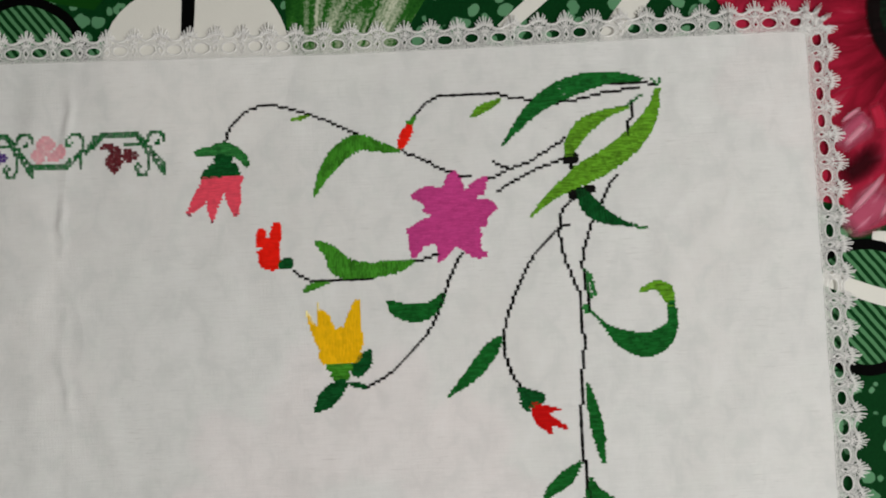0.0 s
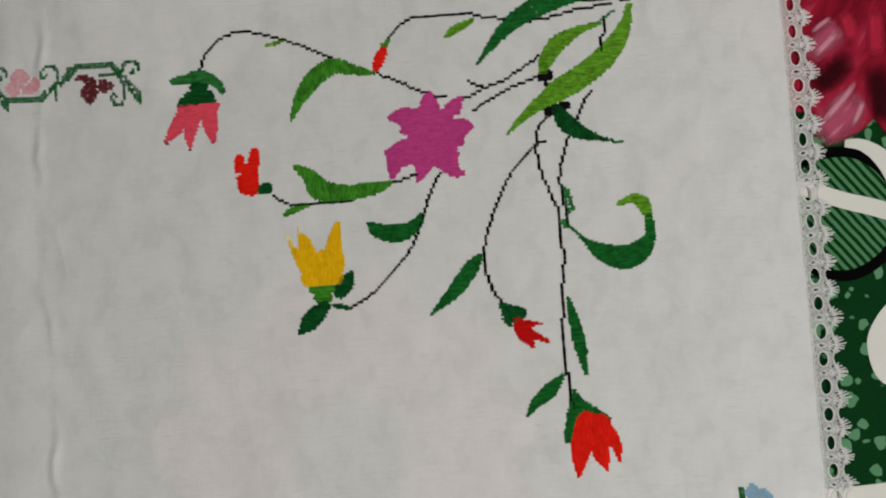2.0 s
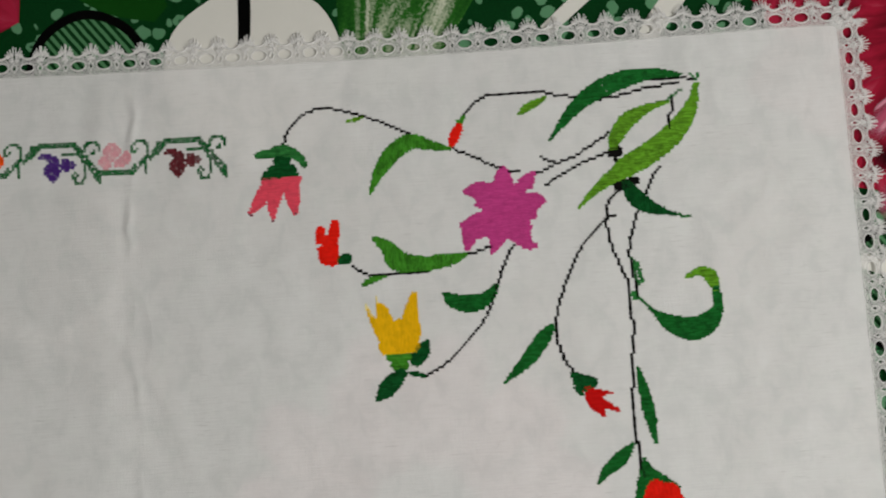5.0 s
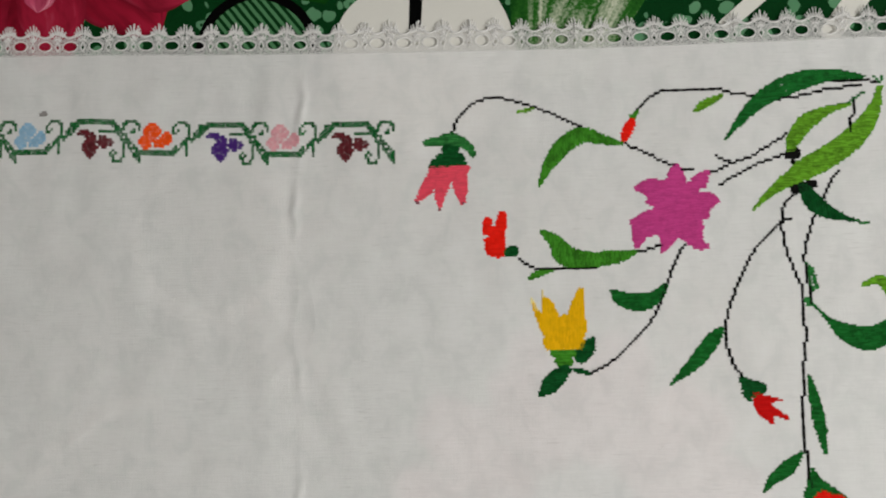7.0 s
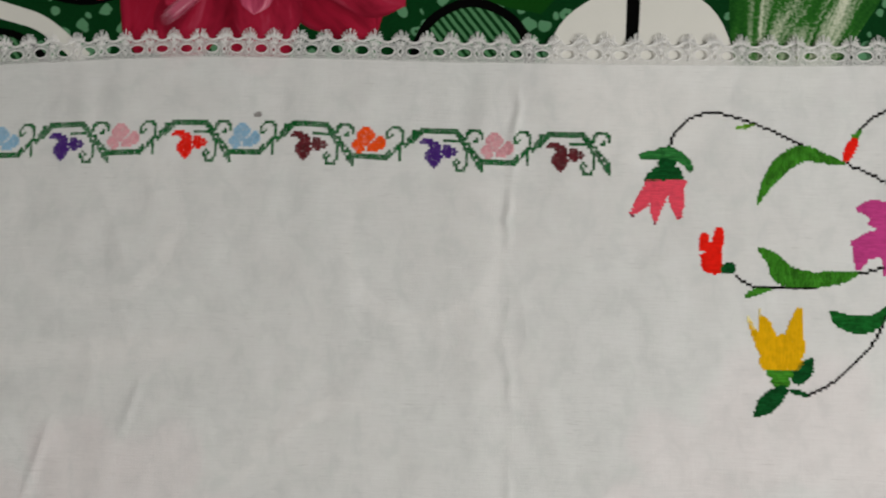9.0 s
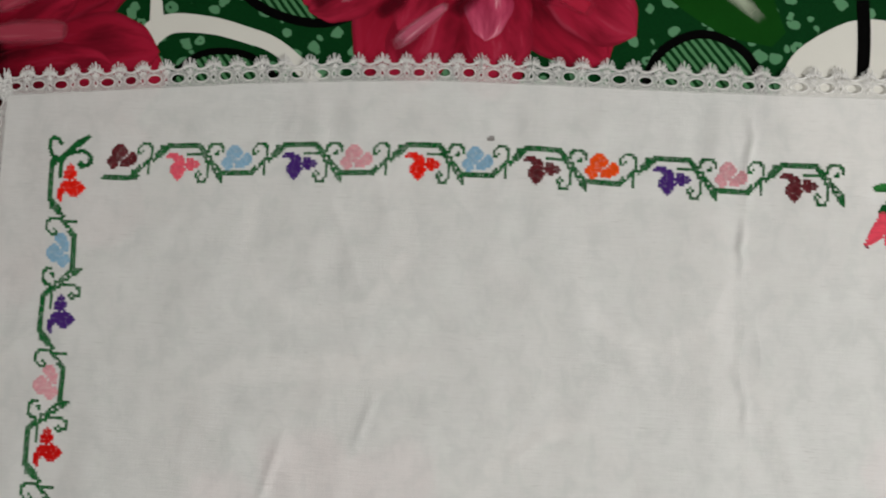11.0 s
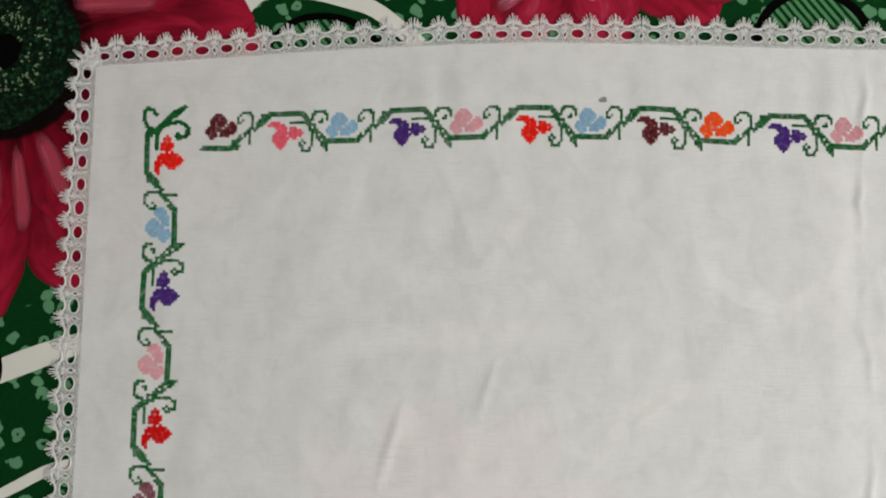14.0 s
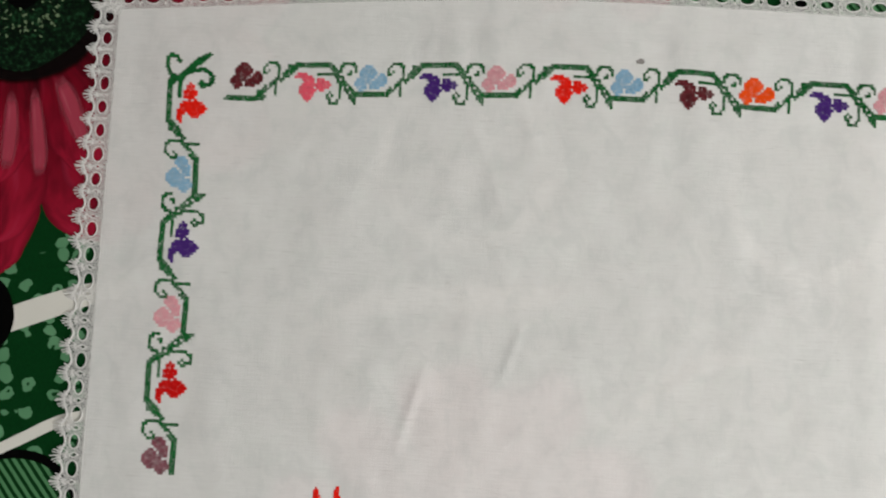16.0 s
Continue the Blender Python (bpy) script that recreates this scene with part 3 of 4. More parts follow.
CREASES = [(*p, *q, w, k) for (p, q), w, k in (([(-415.4, -70.4), (-426, -102.4)], 2.0, 0.9), ([(-468.5, -96.4), (-481.8, -141.1)], 2.5, 1.1), ([(-206.9, 110.6), (-203.4, 88.8)], 3.0, 1.0), ([(-313.8, -87.2), (-341.8, -109.8)], 4.0, 0.6), ([(-79.3, 99), (-77.8, 67.7)], 3.0, 0.5), ([(122.1, 37.5), (157.3, 59.3)], 6.0, 0.45), ([(136.9, 2.9), (169.2, 29.3)], 7.0, 0.5), ([(152.2, -22.1), (189.2, 6.9)], 7.0, 0.45), ([(-548.4, 46.0), (-557.7, -8.4)], 8.0, 0.5), ([(-501.3, 22.8), (-530.1, -21.2)], 9.0, 0.45), ([(124.4, -93.0), (168.7, -121.2)], 8.0, 0.4), ([(-316.3, -4.6), (-354.5, -34.3)], 8.0, 0.4))]

tablecloth = new("tablecloth", None)
tagged(tablecloth, "white linen tablecloth embroidered with flowers, edged with cotton lace", "tablecloth")


def fabric_mesh():
    xs = np.concatenate([np.arange(CX0, -224, 2.2), np.arange(-224, -190, 0.85), np.linspace(-190, CX1, 176)])
    ys = np.concatenate([np.arange(CY0, -260, 8.0), np.linspace(-260, CY1, 180)])
    verts, faces = [], []
    for y in ys:
        for x in xs:
            lift = max(0.0, (y + 60) / (CY1 + 60)) ** 2
            verts.append((x * MM, (y + edge_top(x) * lift) * MM, relief(x, y) * MM))
    nx = len(xs)
    for j in range(len(ys) - 1):
        for i in range(nx - 1):
            a = j * nx + i
            faces.append((a, a + 1, a + nx + 1, a + nx))
    # the turned-down rim gives the cloth its thickness
    rim = [i for i in range(nx)] + [j * nx + nx - 1 for j in range(1, len(ys))] + [(len(ys) - 1) * nx + i for i in range(nx - 2, -1, -1)] + [j * nx for j in range(len(ys) - 2, 0, -1)]
    base = len(verts)
    for i in rim:
        x, y, z = verts[i]
        verts += [(x, y, z), (x, y, z - 0.0009)]
    for k in range(len(rim)):
        m = (k + 1) % len(rim)
        faces.append((base + 2 * k, base + 2 * k + 1, base + 2 * m + 1, base + 2 * m))
    me = mesh_of("fabric", verts, faces, [LINEN])
    me.polygons.foreach_set("use_smooth", [True] * len(faces))
    return me


part("fabric", fabric_mesh(), tablecloth)


# ---- embroidery ----
CELL = 1.45
ROW = 1.02


def top_of(x, y):
    """The cloth's height under a stitch, allowing for its drawn upper edge."""
    return relief(x, y - edge_top(x) * max(0.0, (y + 60) / (CY1 + 60)) ** 2) + 0.06


class Stitches:
    """Collects cotton stitches: low three-edged ridges lying on the cloth."""

    def __init__(self):
        self.v, self.f = [], []
        self.dice = random.Random(11)

    def ridge(self, ax, ay, bx, by, half, rise=0.28):
        dx, dy = bx - ax, by - ay
        d = math.hypot(dx, dy) or 1.0
        nx, ny = -dy / d * half, dx / d * half
        za, zb = top_of(ax, ay), top_of(bx, by)
        n = len(self.v)
        mx, my = dx * 0.12, dy * 0.12
        for x, y, z in (
            (ax + nx, ay + ny, za + 0.04), (ax - nx, ay - ny, za + 0.04), (ax + mx, ay + my, za + rise),
            (bx + nx, by + ny, zb + 0.04), (bx - nx, by - ny, zb + 0.04), (bx - mx, by - my, zb + rise),
        ):
            self.v.append((x * MM, y * MM, z * MM))
        self.f += [(n, n + 2, n + 5, n + 3), (n + 2, n + 1, n + 4, n + 5), (n, n + 1, n + 2), (n + 3, n + 5, n + 4)]

    def cross(self, x, y, w, h, fat=0.33):
        k = self.dice.uniform(0.44, 0.56)
        x += self.dice.uniform(-0.07, 0.07)
        y += self.dice.uniform(-0.07, 0.07)
        fat *= self.dice.choice((0.7, 0.85, 1.0, 1.0, 1.1, 1.2))
        self.ridge(x - w * k, y - h * k, x + w * k, y + h * k, fat * min(w, h))
        self.ridge(x - w * k, y + h * k, x + w * k, y - h * k, fat * min(w, h), 0.38)

    def done(self, name, mat, parent, label=""):
        return part(name, mesh_of(name, self.v, self.f, [mat]), parent, label)


def cover(strokes):
    """The grid cells under a set of strokes, each a line of nodes x, y, half width."""
    cells = set()
    for nodes in strokes:
        for x, y, w in smooth(nodes, 16):
            w = max(w, 0.5)
            for j in range(int((y - w) / ROW) - 1, int((y + w) / ROW) + 2):
                for i in range(int((x - w) / ROW) - 1, int((x + w) / ROW) + 2):
                    if math.hypot((i + 0.5) * ROW - x, (j + 0.5) * ROW - y) <= w + 0.1:
                        cells.add((i, j))
    return cells


def satin(name, strokes, mat, parent, upright=False, label="", minus=()):
    """A motif filled with rows of flat stitches on the thread grid, ragged at the ends."""
    rng = random.Random(name + str(len(strokes)) + str(round(strokes[0][0][0])))
    cells = cover(strokes) - (cover(minus) if minus else set())
    rows = {}
    for i, j in cells:
        rows.setdefault(i if upright else j, []).append(j if upright else i)
    st = Stitches()
    for r, cols in rows.items():
        cols.sort()
        runs, start = [], cols[0]
        for a, b in zip(cols, cols[1:] + [10**6]):
            if b != a + 1:
                runs.append((start, a + 1))
                start = b
        for a, b in runs:
            tooth = 0.28 if r % 2 else -0.12
            for t in range(2):
                off = (r + (t + 0.5) / 2) * ROW
                at = a * ROW - tooth + rng.uniform(-0.3, 0.15)
                end = b * ROW + tooth + rng.uniform(-0.15, 0.3)
                while at < end - 0.2:
                    to = min(end, at + rng.uniform(2.6, 5.5))
                    if end - to < 1.3:
                        to = end
                    gap = -0.12
                    if upright:
                        st.ridge(off, at, off, to - gap, 0.285, rng.uniform(0.22, 0.32))
                    else:
                        st.ridge(at, off, to - gap, off, 0.285, rng.uniform(0.22, 0.32))
                    at = to
    return st.done(name, MATS[mat], parent, label)


def stem(nodes, mat="black", name="stem", parent=None):
    """A stem in stepped back stitch that follows the thread grid."""
    st = Stitches()
    dice = random.Random(round(nodes[0][0] * 10))
    seen, chain = set(), []
    for x, y in smooth(nodes, 60):
        c = (math.floor(x / CELL), math.floor(y / CELL))
        if c not in seen:
            seen.add(c)
            chain.append(c)
    clean = [chain[0]]
    for k in range(1, len(chain)):
        # drop the elbows of the staircase
        if k + 1 < len(chain) and abs(chain[k + 1][0] - clean[-1][0]) == 1 and abs(chain[k + 1][1] - clean[-1][1]) == 1:
            continue
        clean.append(chain[k])
    for k, (i, j) in enumerate(clean):
        x, y = (i + 0.5) * CELL, (j + 0.5) * CELL
        nxt = clean[min(k + 1, len(clean) - 1)]
        prv = clean[max(k - 1, 0)]
        dx, dy = nxt[0] - prv[0], nxt[1] - prv[1]
        slip, full = dice.uniform(-0.2, 0.2), dice.uniform(0.75, 1.1)
        # a crossed stitch with one long arm along the stem
        st.cross(x, y + dice.uniform(-0.12, 0.12), CELL * 1.12, CELL * 0.95, 0.29 * full)
        if abs(dx) >= abs(dy):
            st.ridge(x - 0.8 + slip, y, x + 0.8 + slip, y, 0.42 * full, 0.36)
        else:
            st.ridge(x, y - 0.8 + slip, x, y + 0.8 + slip, 0.42 * full, 0.36)
    return st.done(name, MATS[mat], parent or tablecloth)


def flower(label):
    root = new("embroidered_flower", None)
    root.parent = tablecloth
    root["label"] = label
    return root


# coral bellflower
f = flower("coral pink bell flower with a green calyx")
satin("calyx", [[(-132.4, 60.2, 2.1), (-125.3, 60.9, 2.5), (-118.5, 62.5, 3.1), (-109.9, 58.1, 2.5), (-106.1, 52.7, 1.2)], [(-118.4, 65.6, 0.9), (-118.8, 60.6, 2.8)]], "mint", f)
satin("calyx", [[(-130.3, 47.4, 1.2), (-111.1, 47.9, 1.2)], [(-128.4, 49.8, 1.6), (-112.3, 50.1, 1.5)], [(-125.2, 51.9, 1.9), (-114.1, 52.4, 1.9)], [(-121.4, 56.1, 2.5), (-116.8, 56.2, 2.5)]], "dark_green", f)
satin("petal", [[(-129.7, 44.9, 1.9), (-110.6, 45.1, 1.9)], [(-128.6, 41.2, 3.7), (-133.1, 33.9, 3.4), (-138.5, 27.6, 0.9)], [(-122.7, 40.9, 4.3), (-125.4, 31.7, 3.1), (-125.9, 23.4, 0.6)], [(-114.7, 41.2, 4.7), (-114, 34.4, 3.7), (-112.9, 26.3, 1.5)]], "coral", f)
for x, y in ((-138.6, 27.0), (-125.9, 23.0), (-113.0, 25.6)):
    satin("petal_tip", [[(x, y, 0.7), (x + 0.3, y - 0.8, 0.6)]], "plum", f)
stem([(-118.1, 66.2), (-113.5, 75.4), (-104.6, 82.2), (-92.2, 84.8), (-76.8, 81.1), (-61.5, 75.1), (-45.7, 67)])
satin("leaf", [[(-81.3, 75.9, 0.6), (-76.9, 77, 1.2), (-71.9, 78.4, 0.6)]], "lime_green", tablecloth)
satin("leaf", [[(-23.2, 56.8, 0.9), (-34.8, 59.7, 2.8), (-45.2, 62.3, 4.3), (-55.3, 56.8, 4.6), (-63.6, 46.9, 3.3), (-70.2, 33.9, 0.6)]], "leaf_green", tablecloth, True)
stem([(-21.3, 56.7), (-12.9, 52.9), (-2.3, 47.5), (5.3, 43.5)])
stem([(9.8, 41.8), (15.6, 41.3)])
# closed red bud
f = flower("small closed scarlet bud")
satin("petal", [[(-21.9, 58.6, 1.2), (-19.8, 64.4, 2.8), (-17.2, 69.3, 2.2)]], "scarlet", f)
satin("calyx", [[(-16.5, 72.1, 1.5), (-13.9, 75.1, 0.9)]], "leaf_green", f)
stem([(-13.2, 75.7), (-10, 80.5), (-2.4, 84.9), (7, 86.7), (17.8, 85.7), (28.7, 86.8), (37.8, 84.2), (49.5, 82.2)])
satin("leaf", [[(17.6, 74.1, 0.9), (23.7, 78.2, 2.4), (33.1, 82.5, 0.9)]], "lime_green", tablecloth)
satin("leaf", [[(110.8, 91.2, 0.9), (95.4, 92.8, 3.1), (75.1, 89.3, 5.3), (57.8, 81.8, 4.7), (46.6, 72.6, 3.1), (33.6, 57.6, 0.6)]], "deep_green", tablecloth)
stem([(64.8, 79.7), (77.9, 81.6), (93.5, 84.8), (109, 86.3)])
stem([(95.3, 89.7), (109.2, 89.7), (117.7, 87.8)])
satin("leaf", [[(102.9, 75.9, 0.9), (90.4, 72.4, 2.5), (78.7, 66, 4.5), (71.5, 57, 3.6), (69.7, 51.8, 2.4)]], "lime_green", tablecloth)
stem([(102.3, 76), (111.3, 82.5)], "mint")
satin("leaf", [[(119.4, 84.6, 1.5), (117.1, 75.4, 2.7), (111.6, 65.6, 4.7), (101.8, 55.1, 5.9), (89.1, 46.4, 6.2), (77.4, 40.3, 5.9), (66.4, 33.7, 3.6), (56.2, 26.3, 1.9), (47.2, 18.1, 0.6)]], "lime_green", tablecloth)
stem([(116, 91), (119, 87.8), (121.6, 90.8)], "mint")
stem([(105.8, 78.3), (105.5, 71.8), (102.4, 66), (101.8, 60.4)])
satin("knot", [[(68.9, 48.4, 2.8), (72, 48.9, 2.8)], [(70.1, 47.7, 1.2), (69.9, 43.4, 0.9)]], "black", tablecloth)
satin("knot", [[(71, 28.8, 2.8), (80.4, 31.6, 2.4)]], "black", tablecloth)
stem([(67.6, 59.6), (55.6, 53), (48, 48.3), (37.6, 44.7), (26, 39.6)])
stem([(27.6, 47.9), (31.6, 47.1), (34.9, 45.1)])
stem([(67.1, 49.1), (49.9, 43.3), (37.3, 37.3), (29.4, 32.4)])
satin("leaf", [[(75.3, 29, 3.1), (80.5, 21.1, 4.8), (88.5, 15.5, 3.3), (97.5, 12.1, 1.2), (104.5, 10.3, 0.6)]], "dark_green", tablecloth, True)
stem([(94.3, 38.7), (90.9, 33), (86.2, 24.5)])
stem([(103.5, 10.2), (109.5, 9.9)], "mint")
stem([(71, 27.5), (64.9, 20.5), (62.7, 12.8), (62.4, 4.3), (64.1, -5.2), (66.7, -12.8), (69.3, -19.6), (71.8, -27.6), (72.2, -37.9), (72.5, -55), (71, -65.7), (70.3, -75), (69.3, -91.9), (69.4, -114.1)])
stem([(66.7, 11.9), (61, 10.4), (50.8, 0.2), (44.5, -9.1), (37.9, -22.3), (32.6, -35), (30.1, -44.1), (29.9, -55), (32.3, -64.5), (36.9, -73.5)])
stem([(80, 14), (77, 3.9), (74, -6.8), (74.3, -15.3), (75.7, -25.6), (76.3, -33.5)])
stem([(75.2, -11.9), (77, -26.3)], "mint")
satin("leaf", [[(77.5, -15.6, 0.9), (79.4, -25.5, 0.9)]], "mint", tablecloth)
satin("leaf", [[(74.5, -32.6, 1.9), (74.7, -34.4, 1.2)]], "mint", tablecloth)
f = new("curled_leaf", None)
f.parent = tablecloth
satin("leaf_blade", [[(77.2, -34.5, 0.6), (84.7, -42.7, 1.2), (93.5, -49.7, 4.5), (104.8, -53.5, 6.5), (114.7, -50.5, 5.4), (120.6, -42.3, 2.8), (120.5, -32.5, 1.9)]], "deep_green", f)
satin("leaf_tip", [[(120, -31.9, 1.8), (117.9, -25.1, 3.6), (112.6, -22.2, 2.4), (105.4, -24.3, 1.2)]], "lime_green", f)
satin("leaf", [[(27.2, -47.1, 1.6), (21.1, -54.8, 4), (11.5, -65.9, 3.4), (-1, -76.6, 0.6)]], "deep_green", tablecloth)
# half-open red bud
f = flower("blood red half-open bud with ragged petals")
satin("calyx", [[(37.2, -74.1, 1.2), (41.7, -79.4, 4.3), (47.3, -79.5, 3.1)], [(39.4, -82, 2.1), (40.6, -86.1, 0.9)]], "dark_green", f)
satin("petal", [[(44.5, -83.9, 2.2), (48.1, -89.7, 4.3), (51.8, -97.4, 1.2)], [(48.4, -85.7, 2.2), (57, -86.1, 0.6)], [(51.1, -91.2, 2.4), (60.6, -95.9, 0.9)]], "blood_red", f)
satin("leaf", [[(73.2, -73.6, 0.9), (75.8, -87.7, 2.8), (77.9, -100.2, 3.1), (79.6, -114.8, 0.6)]], "deep_green", tablecloth)
satin("leaf", [[(67.2, -114.6, 0.9), (59.5, -122, 3.7), (51.7, -128.2, 2.7), (46.5, -134.9, 0.6)]], "deep_green", tablecloth)
stem([(70.7, -114.2), (70.9, -122.8), (71.1, -132.1)])
# open red tulip
f = flower("open scarlet tulip with three pointed petals")
satin("calyx", [[(72.4, -123.6, 0.9), (74.3, -131.7, 4.2), (81.7, -135, 2.5), (90, -139.6, 0.9)], [(71.5, -135.2, 3.7), (67.4, -148.7, 2.4)]], "deep_green", f, False, "", [[(78.1, -141.2, 6.2), (73.7, -154.3, 5.3), (71.8, -167.6, 1.5)], [(84.2, -142.8, 6.5), (84.1, -156, 4.7), (87, -166.3, 0.9)], [(87.1, -144.9, 4.3), (92.4, -152.6, 2.8), (94.1, -162, 0.9)]])
satin("petal", [[(78.1, -141.2, 6.2), (73.7, -154.3, 5.3), (71.8, -167.6, 1.5)], [(84.2, -142.8, 6.5), (84.1, -156, 4.7), (87, -166.3, 0.9)], [(87.1, -144.9, 4.3), (92.4, -152.6, 2.8), (94.1, -162, 0.9)]], "scarlet", f, True)
# red bud with two ears
f = flower("scarlet bud with two ears and a round green calyx")
satin("petal", [[(-99.1, 14.7, 2.5), (-98.6, 9.1, 3.3), (-96.4, -0.2, 4.5)], [(-91, 18, 2.2), (-93.1, 9.5, 3.7), (-94, -1.5, 4.2)]], "scarlet", f, False, "", [[(-95.2, 20.7, 1.8), (-95.8, 12.7, 0.9)], [(-103, 6.5, 1.2), (-99.6, 6.4, 0.6)]])
satin("calyx", [[(-87.9, -2.4, 2.7), (-85.5, -2.2, 3.1)]], "dark_green", f)
stem([(-82.5, -6.3), (-76.5, -9.9), (-72.6, -12.2)])
satin("leaf", [[(-69.8, 8.6, 0.9), (-62.3, 3.1, 3.7), (-56.1, -5.5, 5.7), (-42.7, -7.8, 4.2), (-27.3, -6.3, 3.3), (-17.4, -3.6, 0.9)]], "leaf_green", tablecloth, True)
stem([(-72, -12.8), (-58.2, -12.7), (-39.2, -12.2)])
satin("leaf", [[(-76.7, -17.8, 0.9), (-71.7, -14.9, 1.8), (-64.3, -13.1, 0.9)]], "leaf_green", tablecloth)
stem([(-17.1, -3.6), (-10.4, -2.7), (-4.1, -0.2)])
stem([(9, -0.7), (3.1, -11.2), (-2, -24.1), (-10.3, -42), (-21.5, -54.3), (-32.4, -63), (-44.3, -69.8)])
satin("leaf", [[(-31.1, -25.4, 1.2), (-27, -29.5, 3.7), (-17.6, -31.7, 5), (-8.3, -29.3, 3.6), (-1.9, -22.3, 1.2)]], "deep_green", tablecloth)
# yellow tulip
f = flower("golden yellow tulip with a green calyx and leaf")
satin("petal", [[(-65.6, -52.6, 4.5), (-51.6, -53.2, 4.2)], [(-64.2, -45.4, 6.8), (-53.2, -45.2, 7.1)], [(-65.3, -43.5, 5.4), (-67.1, -33.7, 3.6), (-69.1, -28.8, 1.2)], [(-52.5, -44, 6.3), (-51, -35, 4), (-48.8, -25.6, 2.1)], [(-69, -44, 2.8), (-73, -36.5, 1.5), (-75.3, -31.6, 0.6)]], "yellow", f, True)
MATS["cream"] = thread("cream_cotton", tone(232, 214, 150))
satin("petal_tip", [[(-73.9, -34.6, 1.1), (-75.9, -29.6, 0.7)]], "cream", f, True)
satin("petal_tip", [[(-69.6, -28.0, 0.8), (-70.2, -25.6, 0.6)]], "cream", f, True)
satin("calyx", [[(-64, -59, 2.2), (-54.2, -59.4, 2.1)], [(-61.1, -63.1, 2.8), (-56.8, -63.8, 2.7)]], "leaf_green", f)
satin("calyx_leaf", [[(-49.4, -61.1, 3.6), (-45.9, -56.4, 3.9), (-42.7, -51.1, 1.2)]], "dark_green", f)
satin("stalk", [[(-58.5, -68, 3), (-65.7, -75, 4.8), (-72.3, -81.3, 1.2)], [(-53.3, -68.2, 1.2), (-46.1, -70, 1.2)]], "dark_green", f)
# magenta blossom
f = flower("large magenta blossom with ragged star petals")
satin("petals", [[(1.2, 18.1, 13.2), (8.9, 19.3, 14.3), (8.7, 14.7, 13)], [(5.4, 30.2, 6.6), (6, 39.5, 4), (5.6, 44.4, 0.6)], [(16.4, 29.8, 6.2), (19.7, 35.8, 3.4), (22.9, 39.1, 1.6)], [(17.3, 22, 7.4), (23.5, 24, 4), (28.7, 23.1, 0.6)], [(12.5, 8.4, 7.2), (16.4, 0.3, 3.4), (21.2, -1.8, 1.6)], [(0.1, 5.8, 6), (-1.7, 0.4, 3.1), (-3.4, -4.2, 0.6)], [(-5.8, 12.8, 8.1), (-13.9, 9.4, 5.6), (-17, -1.2, 1.2)], [(-12.9, 11.9, 5), (-19, 12.7, 1.5)], [(-3, 29, 6.8), (-10, 31.8, 4.3), (-17.1, 31.1, 0.6)]], "magenta", f, False, "", [[(-19.6, 19.5, 2.7), (-13.2, 20.5, 1.9), (-8.2, 20.6, 0.9)], [(13.1, 40.4, 2.2), (13.3, 35.8, 1.2)], [(18.8, 29.4, 0.6), (25, 30.7, 1.2)], [(-7.5, -0.6, 3.6), (-6.5, 2.4, 2.8)], [(5.9, -3, 2.1), (6.1, 2.2, 0.9)], [(20.9, 11.7, 1.5), (24.8, 10.4, 2.5)]])
# tulip low on the cloth
f = flower("scarlet tulip pointing up the cloth")
satin("petal", [[(-527.5, -189.7, 5.1), (-530.5, -180.5, 2.6), (-532.2, -172.7, 1)], [(-518.2, -189.3, 6.8), (-522.7, -176.1, 2.9), (-524.8, -165.6, 1)], [(-515.8, -187.7, 6.4), (-513.5, -173.6, 2.8), (-513.3, -164.5, 1)]], "scarlet", f, True)
# Small grey stain spot on the linen, made here as a patch of stitches.
MATS["grey"] = thread("grey_cotton", tone(140, 136, 134))
satin("knot", [[(-354, 82.9, 1.7), (-353.3, 82.9, 1.7)]], "grey", tablecloth)
# corner scroll of the vine
satin("scroll", [[(-618.3, 72.2, 1), (-620.5, 75.3, 1), (-624, 75.7, 1), (-625.5, 71.4, 1), (-623.1, 65.5, 1), (-618.1, 63.2, 1.4), (-612.8, 67.4, 1.8), (-607.8, 72.4, 2), (-601.1, 77, 1)],
                 [(-611, 66.7, 1), (-604.1, 67.9, 1), (-599.4, 65.1, 1), (-599.2, 60.3, 1), (-603.6, 58.8, 1), (-605.5, 61.9, 0.7)], [(-619.1, 62.8, 1.4), (-622.5, 61.7, 1.4), (-623, 58.2, 1)],
                 [(-616.3, 62.5, 1), (-617.4, 58.3, 0.7), (-616.4, 52.1, 0.7)]], "vine_green", tablecloth)


